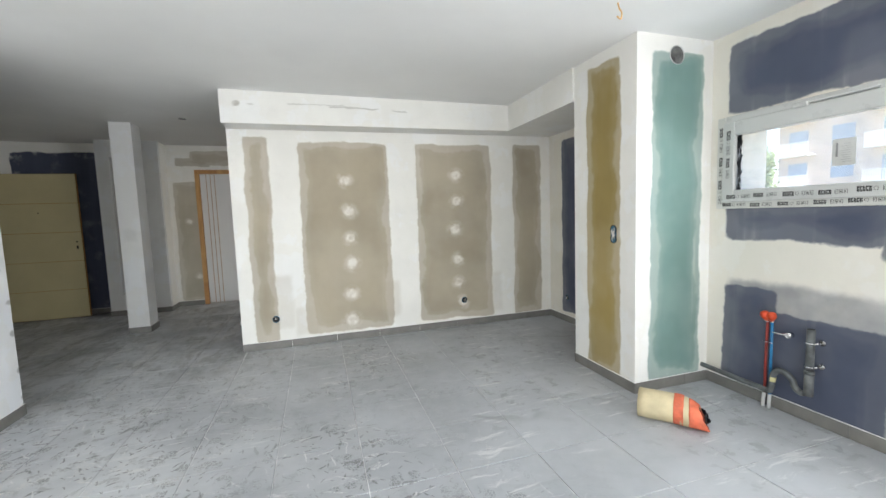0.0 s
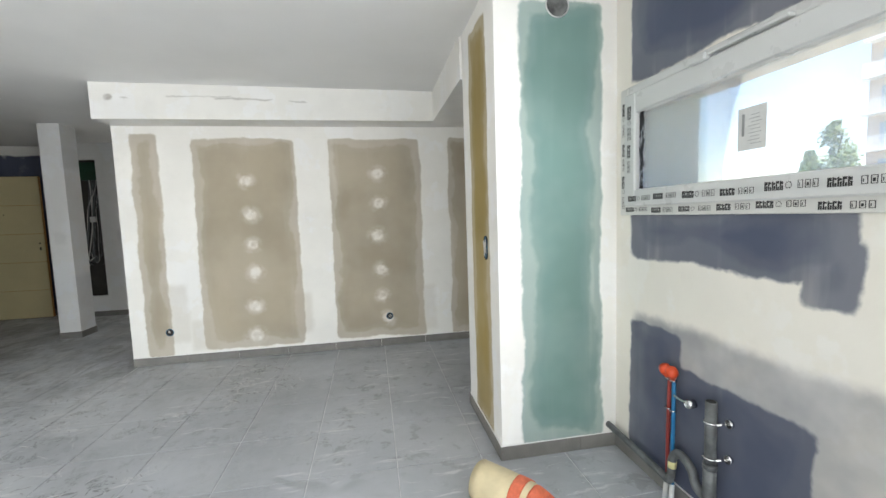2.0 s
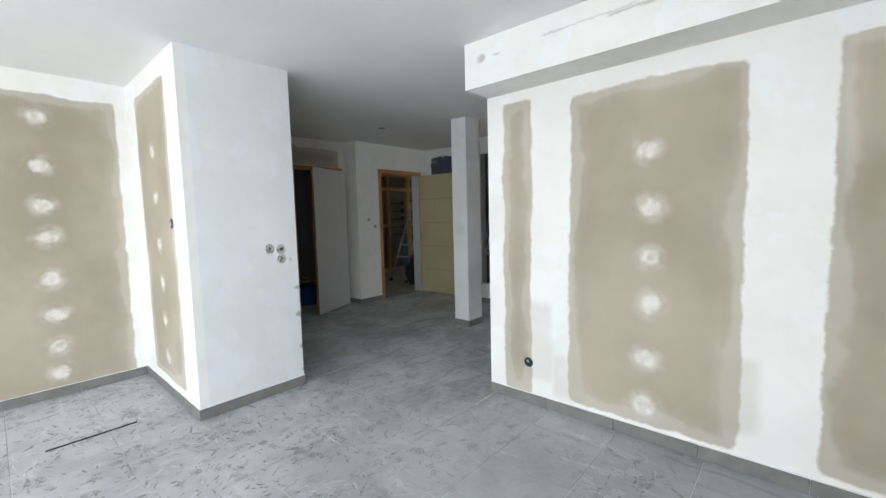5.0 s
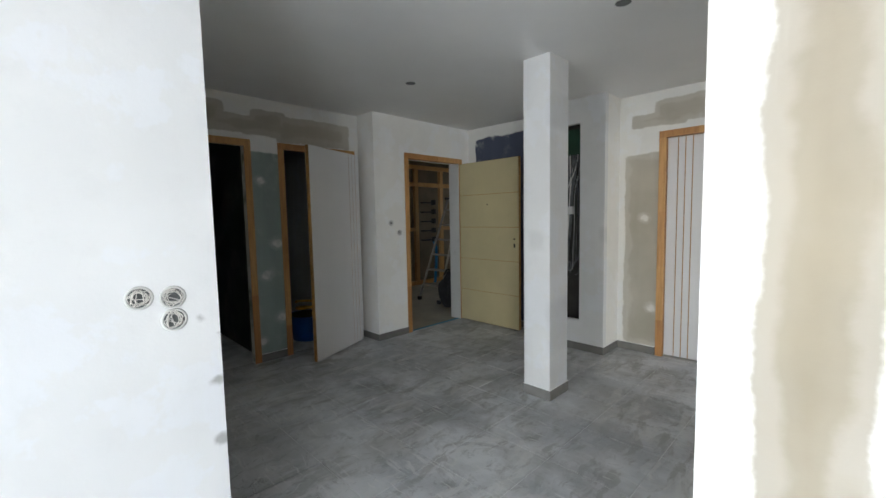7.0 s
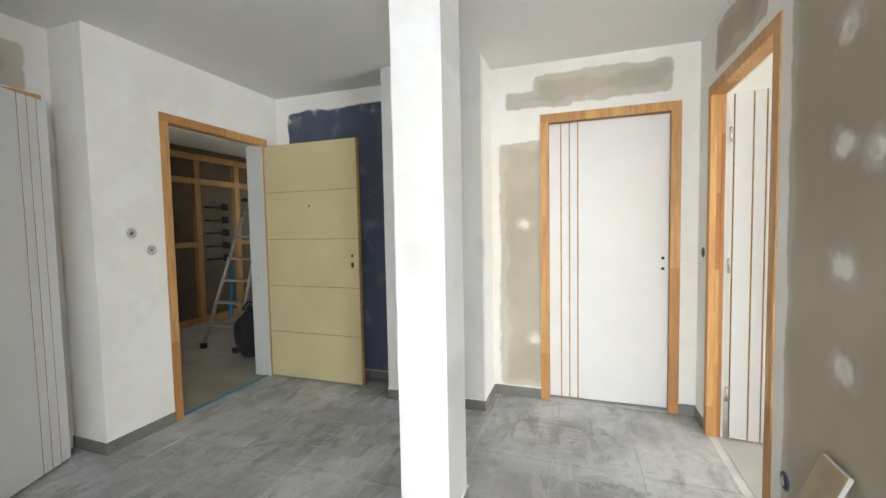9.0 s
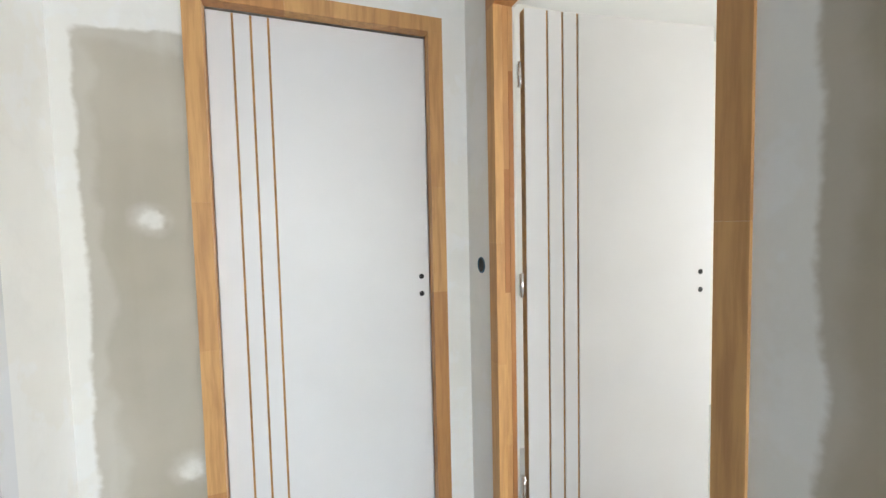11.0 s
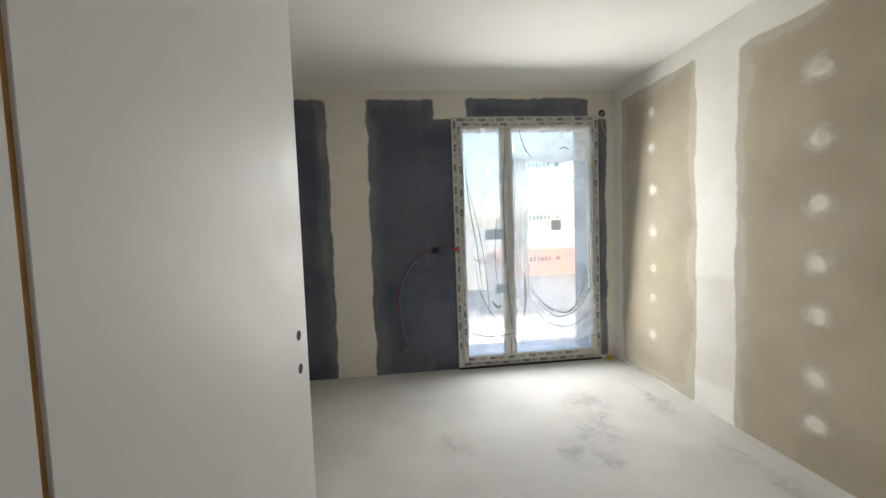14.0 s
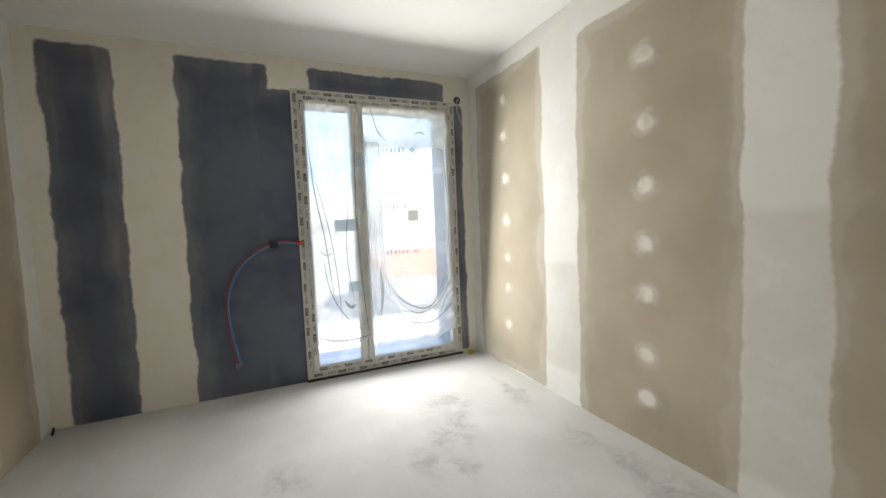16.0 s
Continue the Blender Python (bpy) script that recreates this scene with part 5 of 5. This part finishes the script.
# ---- landing ----
def stud_frame():
    t = thing("stud_wall_frame", "bare timber stud frame against the landing wall", "stud frame", (-6.75, 8.5, 0))
    for y in (-1.85, -1.2, -.6, .05, .75, 1.4):
        part("stud", cube(-.035, .035, y - .045, y + .045, .08, 2.34, .003), STUD, t)
    for z in (.04, 2.04, 2.385):
        part("rail", cube(-.033, .037, -1.95, 1.6, z - .04, z + .04, .003), STUD, t)
    for y, w in ((-.27, .27), (1.07, .27)):
        part("nogging", cube(-.03, .03, y - w, y + w, 1.1, 1.17, .003), STUD, t)
    m = thing("meter_rack", "black meter brackets with a blue hose on the studs", "meter rack", (-6.68, 8.72, 0))
    for k in range(5):
        part("bracket", cube(-.02, .08, -.1, .22, .9 + k * .19, .925 + k * .19, .003), BOX_DARK, m)
        part("meter", tube(bmesh.new(), [(.05, .2, .87 + k * .19), (.05, .2, .97 + k * .19)], .05, 12, 1), BOX_DARK, m)
    part("hose", tube(bmesh.new(), [(.05, .2, .9), (.07, .24, .7), (.08, .22, .4), (.06, .2, .02)], .03, 10), BLUEP, m, "blue hose")


def ladder():
    o = Vector((-5.33, 7.56, 0))
    t = thing("step_ladder", "open aluminium step ladder standing on the landing", "ladder", o)
    feet = (Vector((-.25, .01, .03)), Vector((.25, -.02, .03)))
    tops = (Vector((.06, .42, 1.68)), Vector((.36, .39, 1.68)))
    back = (Vector((.13, .98, .03)), Vector((.58, .94, .03)))
    for a, b, c in zip(feet, tops, back):
        part("rail", tube(bmesh.new(), [a, b], .019, 8, 1), LADDER_ALU, t)
        part("strut", tube(bmesh.new(), [c, b + Vector((0, .05, -.04))], .014, 8, 1), LADDER_ALU, t)
        for p in (a, c):
            part("foot", cube(p.x - .03, p.x + .03, p.y - .03, p.y + .03, 0, .06, .008), BLACK, t)
    for k in range(6):
        f = (.24 + k * .25) / 1.68
        a, b = feet[0].lerp(tops[0], f), feet[1].lerp(tops[1], f)
        bm = bmesh.new()
        tube(bm, [a, b], .012, 6, 1)
        box(bm, a.x + .01, b.x - .01, min(a.y, b.y) - .02, max(a.y, b.y) + .05, a.z - .008, a.z + .014, .002)
        part("tread", bm, LADDER_ALU, t)
    part("top_tray", cube(tops[0].x - .03, tops[1].x + .03, .36, .52, 1.66, 1.70, .006), BLACK, t)


def bag():
    t = thing("black_bag", "slumped black cloth bag on the landing floor", "bag", (-4.79, 7.50, 0))
    bm = bmesh.new()
    bmesh.ops.create_icosphere(bm, subdivisions=4, radius=1)
    for v in bm.verts:
        c = v.co.copy()
        k = 1 + .16 * noise.noise(c * 2.2)
        v.co = (c.x * .17 * k, c.y * .19 * k, .27 + c.z * .27 * k)
        if c.z > .3:
            v.co.x *= 1 - .45 * (c.z - .3)
            v.co.y *= 1 - .45 * (c.z - .3)
        v.co.z = max(v.co.z, 0)
    for f in bm.faces:
        f.smooth = True
    part("sack", bm, BLACK, t)
    part("strap", tube(bmesh.new(), [(-.05, -.08, .5), (-.02, -.02, .58), (.05, .06, .5)], .012, 8), BLACK, t)


def bucket():
    t = thing("blue_tub", "blue plastic tub with a yellow hose in the wet room", "tub", (-4.95, 5.28, 0))
    bm = tube(bmesh.new(), [(0, 0, 0), (0, 0, .12), (0, 0, .28)], [.17 + .0035 * k for k in range(13)], 28)
    part("tub", bm, TUBW, t)
    part("rim", ring(bmesh.new(), (0, 0, .28), (0, 0, 1), .212, .008, 32), TUBW, t)
    part("contents", disc(bmesh.new(), (0, 0, .281), (0, 0, 1), .2, .004, 28), DARK, t)
    h = thing("yellow_hose", "coiled yellow hose lying on the tub", "hose", (-4.95, 5.28, .29))
    pts = [(.12 * math.cos(a), .12 * math.sin(a), .015 + .012 * a) for a in [k * .7 for k in range(16)]]
    part("coil", tube(bmesh.new(), pts, .014, 8, 3), HOSE, h)


stud_frame()
ladder()
bag()
bucket()


# ---- outside ----
def outside():
    g = plain("dry_ground", (.28, .27, .22), .9, 0, .2, .05)
    bm = cube(-400, 400, -400, 400, -4.6, -4.5)
    tagged(link("ground", bm, g), "pale dry ground around the houses", "ground", kind="structure")
    tagged(link("balcony_slab", cube(3.125, 4.7, 3.2, 8.5, -.25, -.03, .01), plain("pale_concrete", (.62, .61, .58), .9, 0, .08, 2)), "pale concrete balcony slab outside the bedroom", "balcony", kind="structure")
    render_m = plain("cream_render", (.62, .54, .47), .85, 0, .06, .6)
    shut = plain("blue_shutter", (.36, .42, .50), .6, 0, .08, 2)
    white = plain("white_rail", (.78, .78, .76), .6, 0, .04, 2)
    roof = plain("roof_tile", (.30, .10, .045), .8, 0, .15, 1.5)

    def block(at, width, storeys, name_label):
        b = thing("apartment_building", name_label, "building", at)
        h = storeys * 2.8 + .95
        part("wall", cube(0, 12, -width, 0, 0, h, .02), render_m, b)
        part("roof", cube(-.4, 12.4, -width - .4, .4, h, h + .35, .02), white, b)
        for s in range(storeys):
            for k in range(int(width // 3.2)):
                y = -1.6 - k * 3.2
                z = s * 2.8 + 1.5
                w = part("window", cube(-.02, .06, y - .75, y + .75, z + (0 if k % 2 == 0 else .55), z + 2.0, .01), shut, b)
                if k % 2 == 0:
                    bal = part("balcony", cube(-1.1, 0, y - 1.35, y + 1.35, z - .22, z - .06, .01), white, b)
                    rail = bmesh.new()
                    box(rail, -1.1, -1.06, y - 1.35, y + 1.35, z + .86, z + .92)
                    box(rail, -1.1, -1.06, y - 1.35, y + 1.35, z + .02, z + .06)
                    for q in range(19):
                        yy = y - 1.33 + q * .147
                        box(rail, -1.095, -1.065, yy - .02, yy + .02, z - .06, z + .9)
                    part("railing", rail, white, bal)
        return b
    # unseen slab, added so that no direct sun enters the living room
    tagged(link("sun_block_slab", cube(-7.0, 2.98, -4.6, -2.41, 2.5, 2.7, .01), CEMENT), "unseen concrete slab added to keep the sun out of the living room", "balcony", kind="structure")
    block((41, 27.0, -4.5), 13, 10, "cream apartment block with blue shutters and balconies")
    low = thing("house", "low house with an orange tile roof", "house", (24, -9, -4.5))
    part("wall", cube(0, 9, -6, 8, 0, 2.4, .02), render_m, low)
    bm = bmesh.new()
    v = [bm.verts.new(p) for p in ((-.5, -6.5, 2.4), (9.5, -6.5, 2.4), (9.5, 8.5, 2.4), (-.5, 8.5, 2.4), (4.5, -6.5, 3.75), (4.5, 8.5, 3.75))]
    for f in ((0, 1, 4), (1, 2, 5, 4), (2, 3, 5), (3, 0, 4, 5), (0, 3, 2, 1)):
        bm.faces.new([v[i] for i in f])
    part("roof", bm, roof, low)

    leafm = plain("foliage", (.15, .20, .085), .7, 0, .35, 1.5)
    bark = plain("bark", (.12, .09, .06), .9, 0, .2, 6)

    def tree(at, height, spread, seed):
        rnd = random.Random(seed)
        t = thing("tree", "slender leafy green tree between the buildings", "tree", at)
        b = tube(bmesh.new(), [(0, 0, 0), (.1, .05, height * .4), (0, .1, height * .9)], [.22 - .014 * k for k in range(13)], 8)
        for k in range(9):
            z = height * (.3 + .06 * k)
            a = rnd.uniform(0, 6.28)
            r = spread * rnd.uniform(.5, .9)
            tube(b, [(0, 0, z), (r * .5 * math.cos(a), r * .5 * math.sin(a), z + .5), (r * math.cos(a), r * math.sin(a), z + 1.3)], [.07 - .004 * q for q in range(13)], 6)
        part("trunk", b, bark, t)
        verts, faces = [], []
        for k in range(9000):
            z = rnd.uniform(.22, 1.0)
            lim = spread * (1.1 * math.sin(min(1, (z - .12) * 1.12) * math.pi) ** .42) * (.75 + .5 * noise.noise((z * 7, k % 7, seed)))
            a, r = rnd.uniform(0, 6.28), lim * math.sqrt(rnd.random())
            if noise.noise((r * math.cos(a) * .9, r * math.sin(a) * .9, z * height * .7)) < -.12:
                continue
            c = Vector((r * math.cos(a), r * math.sin(a), z * height))
            u = Vector((rnd.gauss(0, 1), rnd.gauss(0, 1), rnd.gauss(0, .6))).normalized() * .12
            w = u.orthogonal().normalized() * .07
            i = len(verts)
            verts += [c - u, c + w, c + u, c - w]
            faces.append((i, i + 1, i + 2, i + 3))
        me = bpy.data.meshes.new("crown")
        me.from_pydata(verts, [], faces)
        me.materials.append(leafm)
        c = new("crown", me)
        c.parent = t
    tree((30.5, 21.5, -4.5), 10.9, 1.35, 3)
    tree((29.8, 22.5, -4.5), 9.2, .9, 8)


outside()

# ---- tiles last ----
skirting()
floor_tiles()
